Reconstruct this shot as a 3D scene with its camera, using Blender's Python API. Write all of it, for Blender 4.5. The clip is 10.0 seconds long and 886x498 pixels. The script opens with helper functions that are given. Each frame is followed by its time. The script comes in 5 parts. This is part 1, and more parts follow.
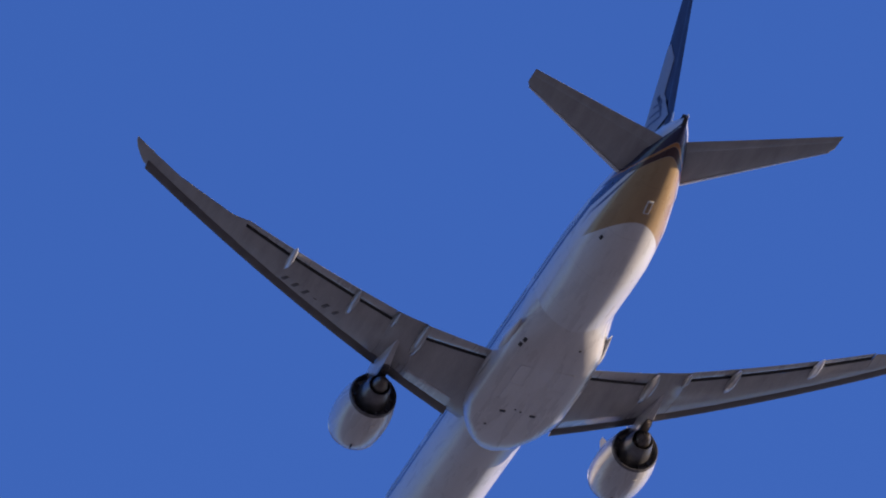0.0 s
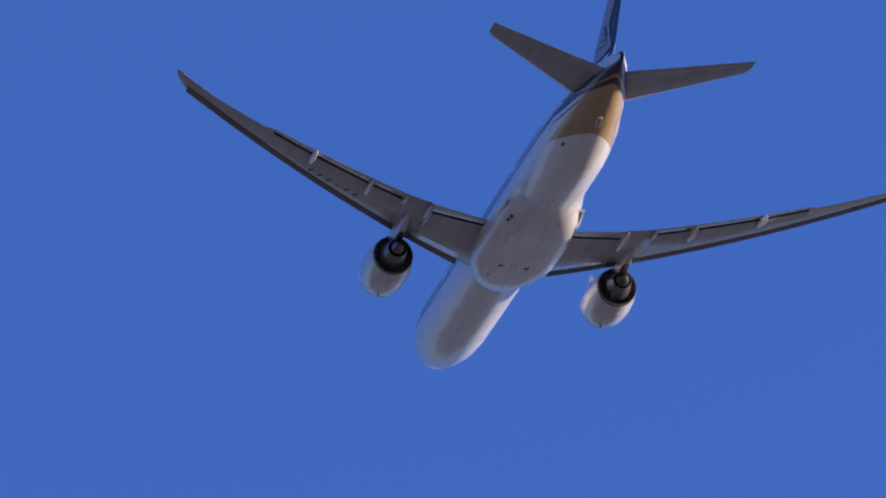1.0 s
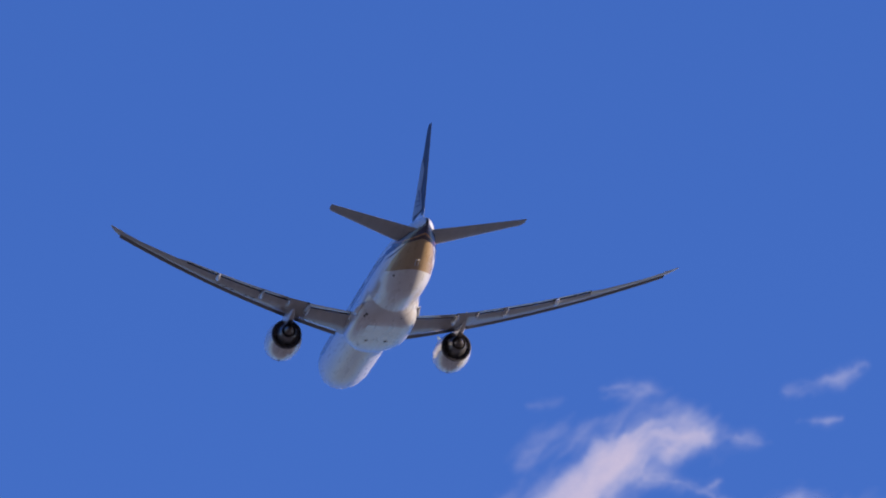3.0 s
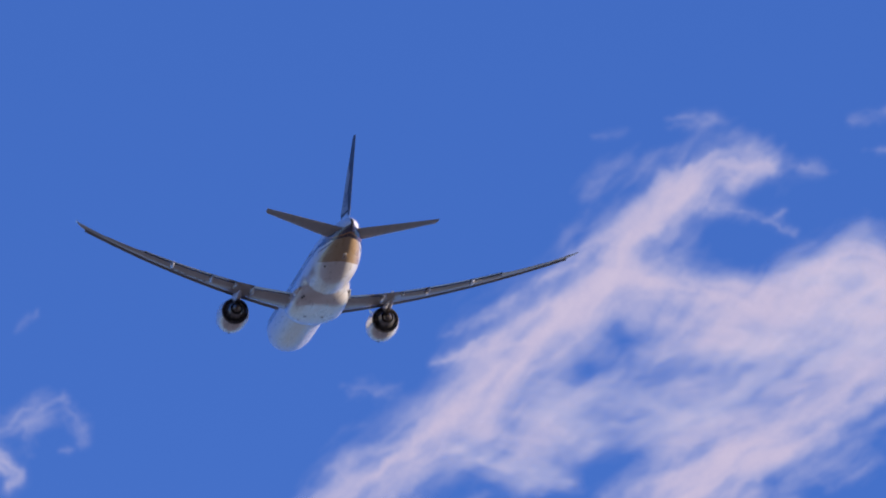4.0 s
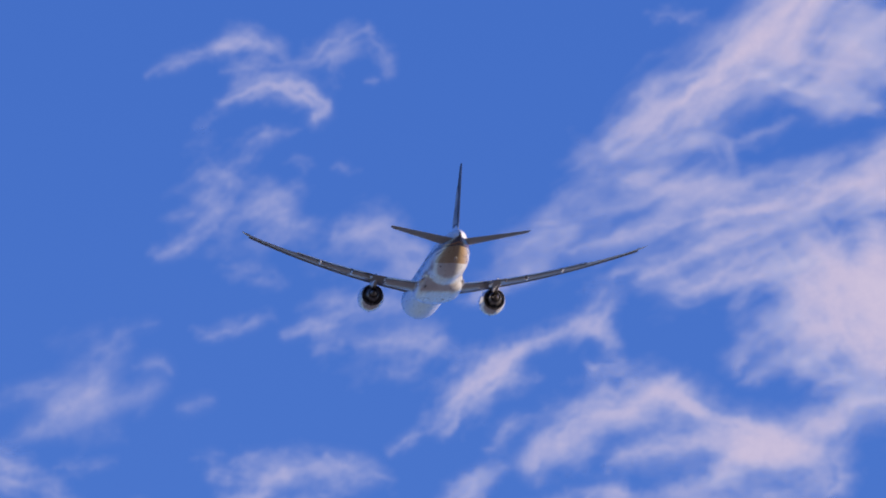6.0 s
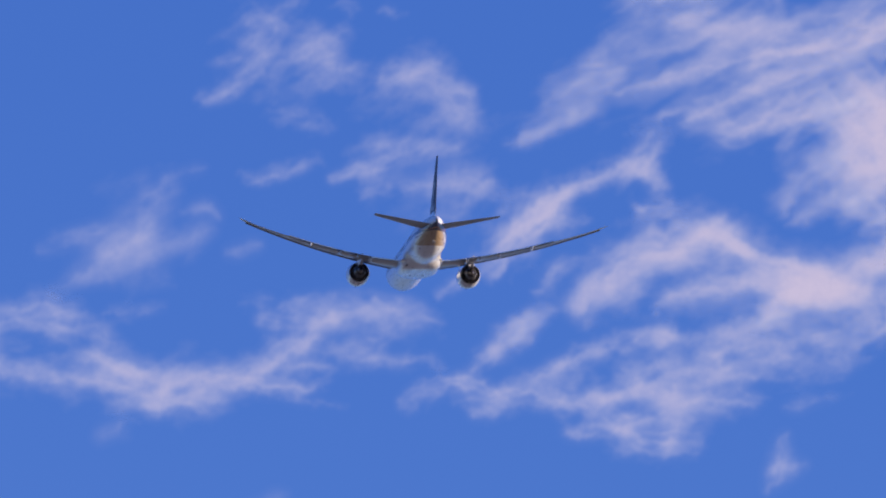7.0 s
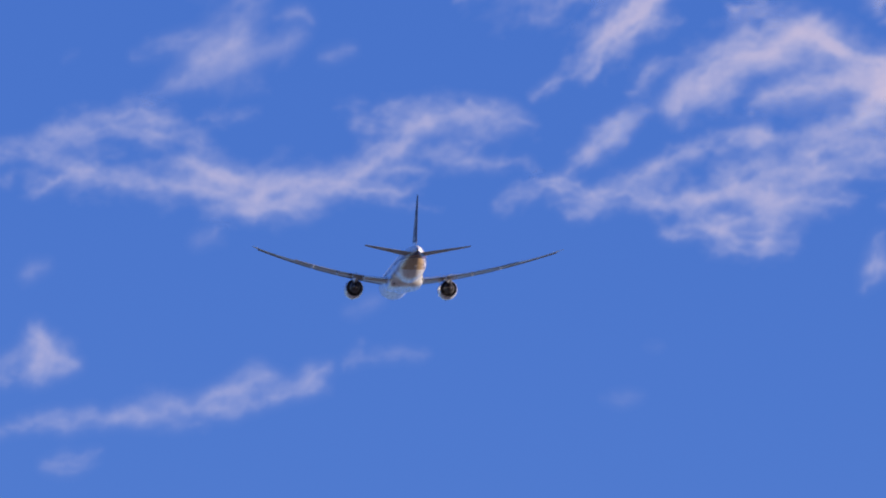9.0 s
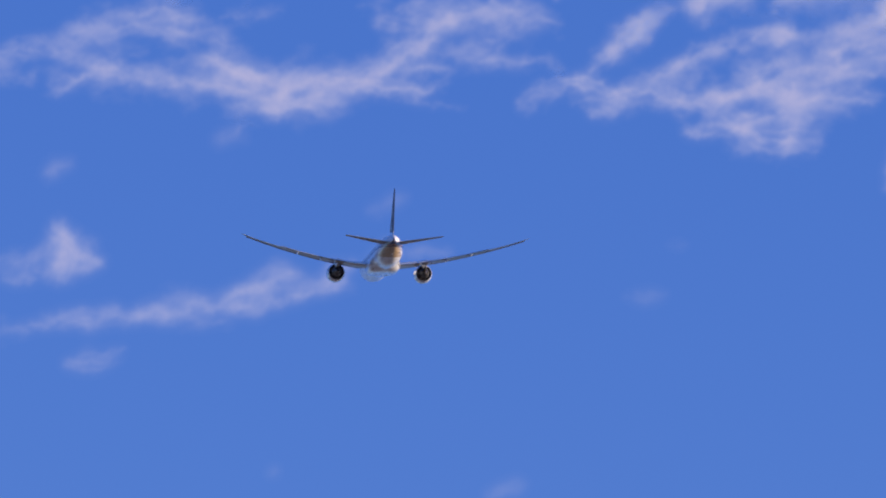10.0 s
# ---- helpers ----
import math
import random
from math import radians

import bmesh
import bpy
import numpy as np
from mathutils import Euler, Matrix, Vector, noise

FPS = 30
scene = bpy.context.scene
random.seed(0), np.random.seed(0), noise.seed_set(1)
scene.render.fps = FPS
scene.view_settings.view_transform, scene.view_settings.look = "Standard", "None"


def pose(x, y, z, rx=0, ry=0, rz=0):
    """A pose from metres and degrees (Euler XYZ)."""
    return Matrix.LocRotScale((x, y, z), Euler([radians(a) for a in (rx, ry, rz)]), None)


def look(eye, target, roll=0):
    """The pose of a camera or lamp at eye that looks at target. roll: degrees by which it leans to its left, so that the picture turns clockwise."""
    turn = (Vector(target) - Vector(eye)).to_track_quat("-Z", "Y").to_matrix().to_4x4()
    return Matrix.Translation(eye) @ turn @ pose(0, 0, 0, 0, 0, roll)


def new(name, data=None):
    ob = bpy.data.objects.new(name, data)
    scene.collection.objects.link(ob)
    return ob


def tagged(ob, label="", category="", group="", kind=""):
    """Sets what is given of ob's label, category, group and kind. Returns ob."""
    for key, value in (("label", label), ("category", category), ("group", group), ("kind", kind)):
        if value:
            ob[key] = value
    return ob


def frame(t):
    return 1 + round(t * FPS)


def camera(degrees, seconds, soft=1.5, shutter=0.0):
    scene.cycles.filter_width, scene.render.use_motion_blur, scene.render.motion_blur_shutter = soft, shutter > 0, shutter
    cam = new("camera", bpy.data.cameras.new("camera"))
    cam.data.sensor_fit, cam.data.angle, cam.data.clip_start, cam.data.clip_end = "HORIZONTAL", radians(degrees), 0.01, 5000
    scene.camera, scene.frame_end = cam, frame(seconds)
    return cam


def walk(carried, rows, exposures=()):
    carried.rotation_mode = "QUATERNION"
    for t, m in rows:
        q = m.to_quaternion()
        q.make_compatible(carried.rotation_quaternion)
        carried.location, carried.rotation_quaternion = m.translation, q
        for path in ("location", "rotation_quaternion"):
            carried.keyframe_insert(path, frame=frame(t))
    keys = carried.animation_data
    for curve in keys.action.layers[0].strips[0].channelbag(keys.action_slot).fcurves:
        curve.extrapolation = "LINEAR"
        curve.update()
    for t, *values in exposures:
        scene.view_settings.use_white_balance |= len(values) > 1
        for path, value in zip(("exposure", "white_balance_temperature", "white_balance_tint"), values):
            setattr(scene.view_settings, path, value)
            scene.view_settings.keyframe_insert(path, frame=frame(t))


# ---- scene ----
# ---- camera: held by hand on the ground, panning after the aircraft ----
EYE = 1.7
cam = camera(8.427, 10.0, soft=1.9)
AIM = [  # seconds, turn to the left, tilt up, roll
    (0.0, -16.941, 42.964, -0.015),
    (0.5, -14.677, 39.528, -0.098),
    (1.0, -12.882, 36.074, -0.331),
    (1.5, -11.945, 34.771, -0.399),
    (2.0, -11.287, 32.980, -0.271),
    (2.2, -10.922, 32.270, -0.190),
    (3.3, -9.686, 28.736, 0.304),
    (3.5, -9.563, 28.068, 0.293),
    (4.0, -9.209, 27.177, 0.229),
    (4.5, -8.058, 26.207, 0.007),
    (5.0, -6.889, 25.146, -0.145),
    (5.5, -6.377, 24.255, -0.236),
    (6.0, -5.998, 23.627, -0.349),
    (6.2, -5.850, 23.336, -0.384),
    (7.3, -5.413, 21.798, -0.046),
    (7.5, -5.347, 21.634, -0.021),
    (8.0, -5.066, 21.154, 0.040),
    (8.5, -4.774, 20.614, 0.100),
    (9.0, -4.545, 20.251, 0.155),
    (9.5, -4.490, 19.774, 0.132),
    (10.0, -4.310, 19.283, 0.019),
]


def turned(x, y, z, heading, pitch, bank):
    return (Matrix.Translation((x, y, z)) @ Matrix.Rotation(radians(heading), 4, "Z")
            @ Matrix.Rotation(radians(pitch), 4, "X") @ Matrix.Rotation(radians(bank), 4, "Y"))


walk(cam, [(t, turned(0, 0, EYE, yaw, tilt, roll) @ Matrix.Rotation(radians(90), 4, "X"))
           for t, yaw, tilt, roll in AIM])

# ---- daylight: low warm sun from behind on the right, clear blue sky ----
SUN_EL, SUN_AZ = 10.0, 102.0          # azimuth clockwise from the flight direction
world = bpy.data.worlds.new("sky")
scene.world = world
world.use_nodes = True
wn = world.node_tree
sky = wn.nodes.new("ShaderNodeTexSky")
sky.sky_type, sky.sun_disc = "NISHITA", False
sky.sun_elevation, sky.sun_rotation = radians(SUN_EL), radians(SUN_AZ)
sky.altitude, sky.air_density, sky.dust_density, sky.ozone_density = 50, 1.0, 0.6, 3.0
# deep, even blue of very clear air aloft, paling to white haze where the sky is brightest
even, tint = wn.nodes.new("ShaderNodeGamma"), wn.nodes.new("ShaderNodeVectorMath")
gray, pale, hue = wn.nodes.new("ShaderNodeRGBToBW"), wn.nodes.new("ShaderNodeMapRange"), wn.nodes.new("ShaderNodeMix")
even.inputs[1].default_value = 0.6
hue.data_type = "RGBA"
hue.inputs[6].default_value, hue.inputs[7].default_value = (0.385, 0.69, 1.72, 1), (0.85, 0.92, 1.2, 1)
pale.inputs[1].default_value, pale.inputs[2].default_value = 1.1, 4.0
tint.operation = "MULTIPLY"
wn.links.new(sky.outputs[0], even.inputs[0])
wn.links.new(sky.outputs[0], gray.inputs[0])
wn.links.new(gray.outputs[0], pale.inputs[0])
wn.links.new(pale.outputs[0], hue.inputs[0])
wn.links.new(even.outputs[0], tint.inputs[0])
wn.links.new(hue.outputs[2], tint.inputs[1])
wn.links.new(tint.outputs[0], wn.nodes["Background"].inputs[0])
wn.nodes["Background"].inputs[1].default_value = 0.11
sun = new("sun", bpy.data.lights.new("sun", "SUN"))
sun.data.energy, sun.data.angle, sun.data.color = 4.3, radians(0.55), (1.0, 0.80, 0.65)
sa, se = radians(SUN_AZ), radians(SUN_EL)
sun.matrix_world = look((0, 0, 0), (-math.sin(sa) * math.cos(se), -math.cos(sa) * math.cos(se), -math.sin(se)))
scene.view_settings.exposure = 0.95


# ---- materials ----
def material(name, color, rough=0.5, metal=0.0, vary=0.08, scale=1.5, bump=0.0, coat=0.0, stretch=(1, 1, 1), gloss=0.5):
    """Paint or metal with blotches, fine grain and streaks along the flow."""
    m = bpy.data.materials.new(name)
    m.use_nodes = True
    nt = m.node_tree
    n, ln = nt.nodes, nt.links
    p = n["Principled BSDF"]
    p.inputs["Metallic"].default_value, p.inputs["Specular IOR Level"].default_value = metal, gloss
    p.inputs["Coat Weight"].default_value, p.inputs["Coat Roughness"].default_value = coat, 0.035
    tc, mp = n.new("ShaderNodeTexCoord"), n.new("ShaderNodeMapping")
    mp.inputs["Scale"].default_value = stretch
    ln.new(tc.outputs["Object"], mp.inputs[0])
    n1, n2 = n.new("ShaderNodeTexNoise"), n.new("ShaderNodeTexNoise")
    n1.inputs["Scale"].default_value, n1.inputs["Detail"].default_value = scale, 6
    n2.inputs["Scale"].default_value, n2.inputs["Detail"].default_value = scale * 9, 4
    ln.new(mp.outputs[0], n1.inputs[0]), ln.new(mp.outputs[0], n2.inputs[0])
    add = n.new("ShaderNodeMath")
    add.operation = "MULTIPLY_ADD"
    ln.new(n2.outputs[0], add.inputs[0])
    add.inputs[1].default_value = 0.4
    ln.new(n1.outputs[0], add.inputs[2])
    ramp = n.new("ShaderNodeMapRange")
    ramp.inputs[1].default_value, ramp.inputs[2].default_value = 0.4, 1.0
    ramp.inputs[3].default_value, ramp.inputs[4].default_value = 1 - vary * 2, 1 + vary
    ln.new(add.outputs[0], ramp.inputs[0])
    mul = n.new("ShaderNodeVectorMath")
    mul.operation = "SCALE"
    mul.inputs[0].default_value = color
    ln.new(ramp.outputs[0], mul.inputs["Scale"])
    ln.new(mul.outputs[0], p.inputs["Base Color"])
    rr = n.new("ShaderNodeMapRange")
    rr.inputs[1].default_value, rr.inputs[2].default_value = 0.3, 0.8
    rr.inputs[3].default_value, rr.inputs[4].default_value = rough * 0.8, min(1, rough * 1.25)
    ln.new(n1.outputs[0], rr.inputs[0])
    ln.new(rr.outputs[0], p.inputs["Roughness"])
    if bump:
        b = n.new("ShaderNodeBump")
        b.inputs["Strength"].default_value, b.inputs["Distance"].default_value = bump, 0.02
        ln.new(add.outputs[0], b.inputs["Height"])
        ln.new(b.outputs[0], p.inputs["Normal"])
    m["paint"] = mul.name
    return m


FLOW = (2.0, 0.25, 2.0)
WHITE = material("white_paint", (0.72, 0.72, 0.72), 0.25, vary=0.05, scale=0.8, coat=1.0, stretch=FLOW)
PALE = material("pale_grey_paint", (0.67, 0.66, 0.65), 0.3, vary=0.08, scale=0.8, coat=1.0, stretch=FLOW)
NACELLE = material("nacelle_paint", (0.60, 0.595, 0.59), 0.28, vary=0.07, scale=0.9, coat=1.0, stretch=FLOW)
GREY = material("wing_grey_paint", (0.405, 0.398, 0.392), 0.42, vary=0.12, scale=0.7, coat=0.5, stretch=FLOW, gloss=0.15)
FLAPGREY = material("flap_grey_paint", (0.44, 0.43, 0.42), 0.3, vary=0.1, scale=0.9, coat=1.0, stretch=FLOW)
# near-black fill for openings; in the flap slots it paints the shade
DARK_FILL = material("dark_opening_fill", (0.035, 0.033, 0.032), 0.7, vary=0.2, scale=1.2)
SLAT = material("dull_slat_metal", (0.15, 0.142, 0.142), 0.4, 0.2, vary=0.15, scale=1.0)
SHEEN = material("leading_edge_sheen_paint", (0.45, 0.445, 0.45), 0.25, vary=0.1, scale=1.2, coat=1.0, stretch=FLOW)
TAILGREY = material("tailplane_grey_paint", (0.37, 0.372, 0.38), 0.45, vary=0.12, scale=0.7, stretch=FLOW, gloss=0.15)
PYLON = material("pylon_grey_paint", (0.52, 0.51, 0.51), 0.32, vary=0.1, scale=1.0, coat=0.6, stretch=FLOW)
EDGE = material("near_white_edge", (0.76, 0.76, 0.77), 0.4, 0.1, vary=0.06, scale=1.5)
NAVY = material("navy_paint", (0.015, 0.018, 0.060), 0.5, vary=0.1, scale=0.8)
MARK = material("black_marking", (0.03, 0.03, 0.035), 0.5, vary=0.15, scale=4)
FADED = material("faded_marking_paint", (0.15, 0.145, 0.147), 0.5, vary=0.3, scale=4)
EMBLEM = material("silver_grey_paint", (0.30, 0.31, 0.34), 0.4, vary=0.08, scale=2)
EMBLINE = material("slate_blue_paint", (0.085, 0.10, 0.17), 0.4, vary=0.08, scale=2)
DUCT = material("sooty_duct_metal", (0.24, 0.235, 0.24), 0.5, 0.3, vary=0.25, scale=1.5)
SOOT = material("soot_dark_nozzle_metal", (0.17, 0.162, 0.165), 0.5, 0.3, vary=0.2, scale=2)
CORE = material("core_cowl_metal", (0.20, 0.195, 0.198), 0.33, 0.7, vary=0.2, scale=1.8)
HOT = material("heat_stained_nozzle_metal", (0.20, 0.175, 0.155), 0.32, 0.85, vary=0.3, scale=2.2)
LIP = material("polished_inlet_lip", (0.75, 0.75, 0.76), 0.2, 1.0, vary=0.05, scale=1)
GOLD = material("gold_paint", (0.42, 0.292, 0.15), 0.25, vary=0.06, scale=1, coat=0.5)
GLASS = material("dark_window_glass", (0.02, 0.022, 0.028), 0.08, vary=0.05, scale=3, coat=1.0)


def livery():
    """White fuselage paint with a gold tail underside, navy bands and a window-line stripe.
    The UV map holds the angle from the keel (0 to 1 at the crown) and metres aft of the nose."""
    m = material("fuselage_livery", (0.80, 0.80, 0.80), 0.3, vary=0.05, scale=0.8, coat=0.75, stretch=FLOW, gloss=0.2)
    nt = m.node_tree
    n, ln = nt.nodes, nt.links
    paint = n[m["paint"]]
    uv, sep = n.new("ShaderNodeUVMap"), n.new("ShaderNodeSeparateXYZ")
    uv.uv_map = "skin"
    ln.new(uv.outputs[0], sep.inputs[0])
    ang, aft = sep.outputs[0], sep.outputs[1]

    def math_(op, a, b, c=None):
        q = n.new("ShaderNodeMath")
        q.operation = op
        for i, s in enumerate((a, b, c)):
            if s is None:
                continue
            if isinstance(s, (int, float)):
                q.inputs[i].default_value = s
            else:
                ln.new(s, q.inputs[i])
        return q.outputs[0]

    def step(v, at, soft):
        q = n.new("ShaderNodeMapRange")
        q.inputs[1].default_value, q.inputs[2].default_value = at - soft, at + soft
        ln.new(v, q.inputs[0])
        return q.outputs[0]

    def between(v, lo, hi, soft):
        return math_("SUBTRACT", step(v, lo, soft), step(v, hi, soft))

    base = n.new("ShaderNodeRGB")
    base.outputs[0].default_value = (0.72, 0.72, 0.72, 1)
    col = base.outputs[0]

    def layer(col, mask, rgb):
        mix = n.new("ShaderNodeMix")
        mix.data_type = "RGBA"
        ln.new(mask, mix.inputs[0])
        ln.new(col, mix.inputs[6])
        mix.inputs[7].default_value = (*rgb, 1)
        return mix.outputs[2]

    sq = math_("MULTIPLY", ang, ang)
    # navy window-line band with a thin line under it, both sweeping down at the tail
    droop = math_("MULTIPLY", math_("MAXIMUM", math_("SUBTRACT", aft, 60.0), 0.0), 0.017)
    w = math_("ADD", ang, droop)
    col = layer(col, math_("MULTIPLY", step(w, 0.486, 0.004), math_("SUBTRACT", 1.0, step(math_("SUBTRACT", w, math_("MULTIPLY", step(aft, 60.0, 3.0), 0.06)), 0.518, 0.004))), (0.018, 0.028, 0.10))
    col = layer(col, math_("MULTIPLY", between(w, 0.428, 0.452, 0.003), step(aft, 60.0, 2.0)), (0.03, 0.035, 0.11))
    # gold tail underside with a rounded front edge and a rising upper edge
    front = math_("ADD", aft, math_("MULTIPLY", sq, 37.0))
    rear = math_("ADD", aft, math_("MULTIPLY", sq, 25.0))
    rise = math_("MULTIPLY", math_("MAXIMUM", math_("SUBTRACT", aft, 64.0), 0.0), 0.010)
    gold = math_("MULTIPLY", step(front, 62.75, 0.05), math_("SUBTRACT", 1.0, step(math_("ADD", ang, rise), 0.355, 0.012)))
    gold = math_("MULTIPLY", gold, math_("SUBTRACT", 1.0, step(rear, 69.35, 0.05)))
    col = layer(col, gold, (0.42, 0.292, 0.15))
    # dark bands and a copper line round the tail end
    low = math_("SUBTRACT", 1.0, step(ang, 0.56, 0.02))
    col = layer(col, math_("MULTIPLY", between(rear, 69.35, 70.3, 0.05), low), (0.05, 0.018, 0.02))
    col = layer(col, math_("MULTIPLY", between(rear, 70.3, 70.7, 0.04), low), (0.45, 0.20, 0.06))
    col = layer(col, math_("MULTIPLY", between(rear, 70.7, 73.6, 0.05), low), (0.018, 0.022, 0.07))
    # thin panel joints
    ring = math_("ABSOLUTE", math_("SUBTRACT", math_("FRACT", math_("DIVIDE", aft, 5.3), 0), 0.5), 0)
    joint = math_("SUBTRACT", 1.0, step(ring, 0.004, 0.002))
    ln.new(col, paint.inputs[0])
    dark = n.new("ShaderNodeVectorMath")
    dark.operation = "SCALE"
    ln.new(paint.outputs[0], dark.inputs[0])
    ln.new(math_("SUBTRACT", 1.0, math_("MULTIPLY", joint, 0.18)), dark.inputs["Scale"])
    ln.new(dark.outputs[0], n["Principled BSDF"].inputs["Base Color"])
    return m


LIVERY = livery()


def ground_material():
    m = material("dry_grass_and_earth", (0.178, 0.163, 0.146), 0.95, vary=0.3, scale=0.02)
    return m


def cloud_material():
    """Thin far cloud that glows by itself, clear where its vapour fades."""
    m = bpy.data.materials.new("glowing_cloud_vapour")
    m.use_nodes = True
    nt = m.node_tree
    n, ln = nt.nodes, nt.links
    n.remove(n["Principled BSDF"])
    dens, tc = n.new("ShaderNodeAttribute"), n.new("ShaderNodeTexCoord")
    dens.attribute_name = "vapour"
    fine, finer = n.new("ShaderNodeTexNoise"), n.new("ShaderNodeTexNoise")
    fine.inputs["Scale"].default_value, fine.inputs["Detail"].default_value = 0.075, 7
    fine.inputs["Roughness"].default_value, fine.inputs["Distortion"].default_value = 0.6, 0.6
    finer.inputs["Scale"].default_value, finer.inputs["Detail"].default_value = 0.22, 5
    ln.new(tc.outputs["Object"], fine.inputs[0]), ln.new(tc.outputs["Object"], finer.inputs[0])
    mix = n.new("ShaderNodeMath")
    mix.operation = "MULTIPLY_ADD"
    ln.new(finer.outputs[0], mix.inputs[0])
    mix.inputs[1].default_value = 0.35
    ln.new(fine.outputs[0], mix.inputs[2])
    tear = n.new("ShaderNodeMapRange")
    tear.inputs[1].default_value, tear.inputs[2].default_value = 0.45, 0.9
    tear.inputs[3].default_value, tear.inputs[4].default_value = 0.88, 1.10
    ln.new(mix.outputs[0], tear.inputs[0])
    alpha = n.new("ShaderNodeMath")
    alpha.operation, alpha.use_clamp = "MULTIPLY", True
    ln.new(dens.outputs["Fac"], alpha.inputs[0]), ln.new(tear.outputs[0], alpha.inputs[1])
    # distant backdrop: emission in place of sunlight on the vapour, bluer where thin
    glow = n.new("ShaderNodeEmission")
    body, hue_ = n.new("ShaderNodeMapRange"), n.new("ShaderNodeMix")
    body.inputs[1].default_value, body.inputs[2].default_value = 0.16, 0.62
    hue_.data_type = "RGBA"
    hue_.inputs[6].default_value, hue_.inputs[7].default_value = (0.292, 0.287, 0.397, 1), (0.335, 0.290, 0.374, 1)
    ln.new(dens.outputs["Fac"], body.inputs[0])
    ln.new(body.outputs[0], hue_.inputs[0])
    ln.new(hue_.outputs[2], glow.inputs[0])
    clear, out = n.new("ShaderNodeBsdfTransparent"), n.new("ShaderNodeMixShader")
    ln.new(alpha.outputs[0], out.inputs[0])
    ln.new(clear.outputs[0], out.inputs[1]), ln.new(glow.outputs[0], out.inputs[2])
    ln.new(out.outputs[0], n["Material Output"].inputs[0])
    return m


# ---- building blocks ----
def part(name, bm, mat, parent, label="", smooth=True):
    """One bmesh as one mesh object under a thing or a part."""
    bmesh.ops.recalc_face_normals(bm, faces=bm.faces)
    me = bpy.data.meshes.new(name)
    bm.to_mesh(me)
    bm.free()
    me.materials.append(mat)
    if smooth:
        me.shade_smooth()
        me.set_sharp_from_angle(angle=radians(38))
    ob = new(name, me)
    ob.parent = parent
    if label:
        ob["label"] = label
    return ob


def loft(rings, cap=True, closed=True):
    """Skin through rings of equal count."""
    bm = bmesh.new()
    rows = [[bm.verts.new(p) for p in ring] for ring in rings]
    k = len(rows[0])
    for a, b in zip(rows, rows[1:]):
        for i in range(k if closed else k - 1):
            j = (i + 1) % k
            try:
                bm.faces.new((a[i], a[j], b[j], b[i]))
            except ValueError:
                pass
    if cap:
        bm.faces.new(rows[0])
        bm.faces.new(rows[-1])
    return bm


def lathe(profile, centre, count=48, droop=0.0):
    """Turned about an axis along y: profile of (y, radius) from the centre."""
    cx, cy, cz = centre
    return loft([[(cx + r * math.sin(a), cy + y, cz + r * math.cos(a) + droop * y)
                  for a in (2 * math.pi * i / count for i in range(count))] for y, r in profile], cap=False)


def shell(profile, centre, count=48):
    """A turned body whose profile comes back to its start."""
    return lathe(profile + profile[:1], centre, count)


def box(size, m, bevel=0.0):
    bm = bmesh.new()
    bmesh.ops.create_cube(bm, size=1, matrix=m @ Matrix.Diagonal((*size, 1)))
    if bevel:
        bmesh.ops.bevel(bm, geom=bm.edges[:], offset=bevel, segments=2, affect="EDGES", profile=0.6)
    return bm


def at(x, table):
    return float(np.interp(x, [r[0] for r in table], [r[1] for r in table]))


AIRFOIL = [(0.0, 0.0), (0.012, 0.20), (0.05, 0.38), (0.13, 0.52), (0.28, 0.58), (0.45, 0.54), (0.65, 0.38), (0.85, 0.17), (1.0, 0.02),
           (1.0, -0.02), (0.85, -0.13), (0.65, -0.32), (0.45, -0.42), (0.28, -0.42), (0.13, -0.36), (0.05, -0.26), (0.012, -0.14)]


WINGFOIL = AIRFOIL[:8] + [(1.0, 0.0), (1.0, -0.006), (0.85, -0.16), (0.65, -0.34), (0.45, -0.43), (0.28, -0.425), (0.13, -0.345), (0.05, -0.27), (0.012, -0.17)]


def section(x, lead, trail, z, thick, droop=0.0, foil=AIRFOIL):
    """Airfoil ring across the span at x; droop lowers the trailing edge."""
    c = lead - trail
    return [(x, lead - u * c, z + v * thick * c - droop * u * c) for u, v in foil]


# ---- aircraft: x to its right, y forward, z up, origin at the nose ----
def keel(y):
    return at(-y, [(0, -0.7), (0.2, -0.95), (0.5, -1.15), (1.2, -1.45), (2.5, -1.88), (4.5, -2.38), (7, -2.80), (10, -3.03), (13, -3.1), (52, -3.1), (55, -3.05),
                   (57.5, -2.85), (60, -2.45), (62, -2.0), (64.4, -1.42), (68, -0.42), (71, 0.45), (72.2, 0.90), (72.9, 1.25)])


def crown(y):
    return at(-y, [(0, -0.7), (0.2, -0.42), (0.5, -0.15), (1.2, 0.3), (2.5, 1.25), (4.5, 2.4), (6.5, 2.9), (9.5, 3.1), (58, 3.1), (63, 3.0),
                   (67, 2.75), (69, 2.52), (70, 2.28), (71.6, 1.78), (72.4, 1.56), (72.9, 1.42)])


def beam(y):
    return at(-y, [(0, 0.02), (0.2, 0.4), (0.5, 0.72), (1.2, 1.2), (2.5, 1.86), (4.5, 2.52), (7, 2.95), (10, 3.1), (53, 3.1), (56, 3.04),
                   (60, 2.75), (64, 2.2), (68, 1.45), (70.5, 0.78), (71.5, 0.40), (72.3, 0.15), (72.9, 0.03)])


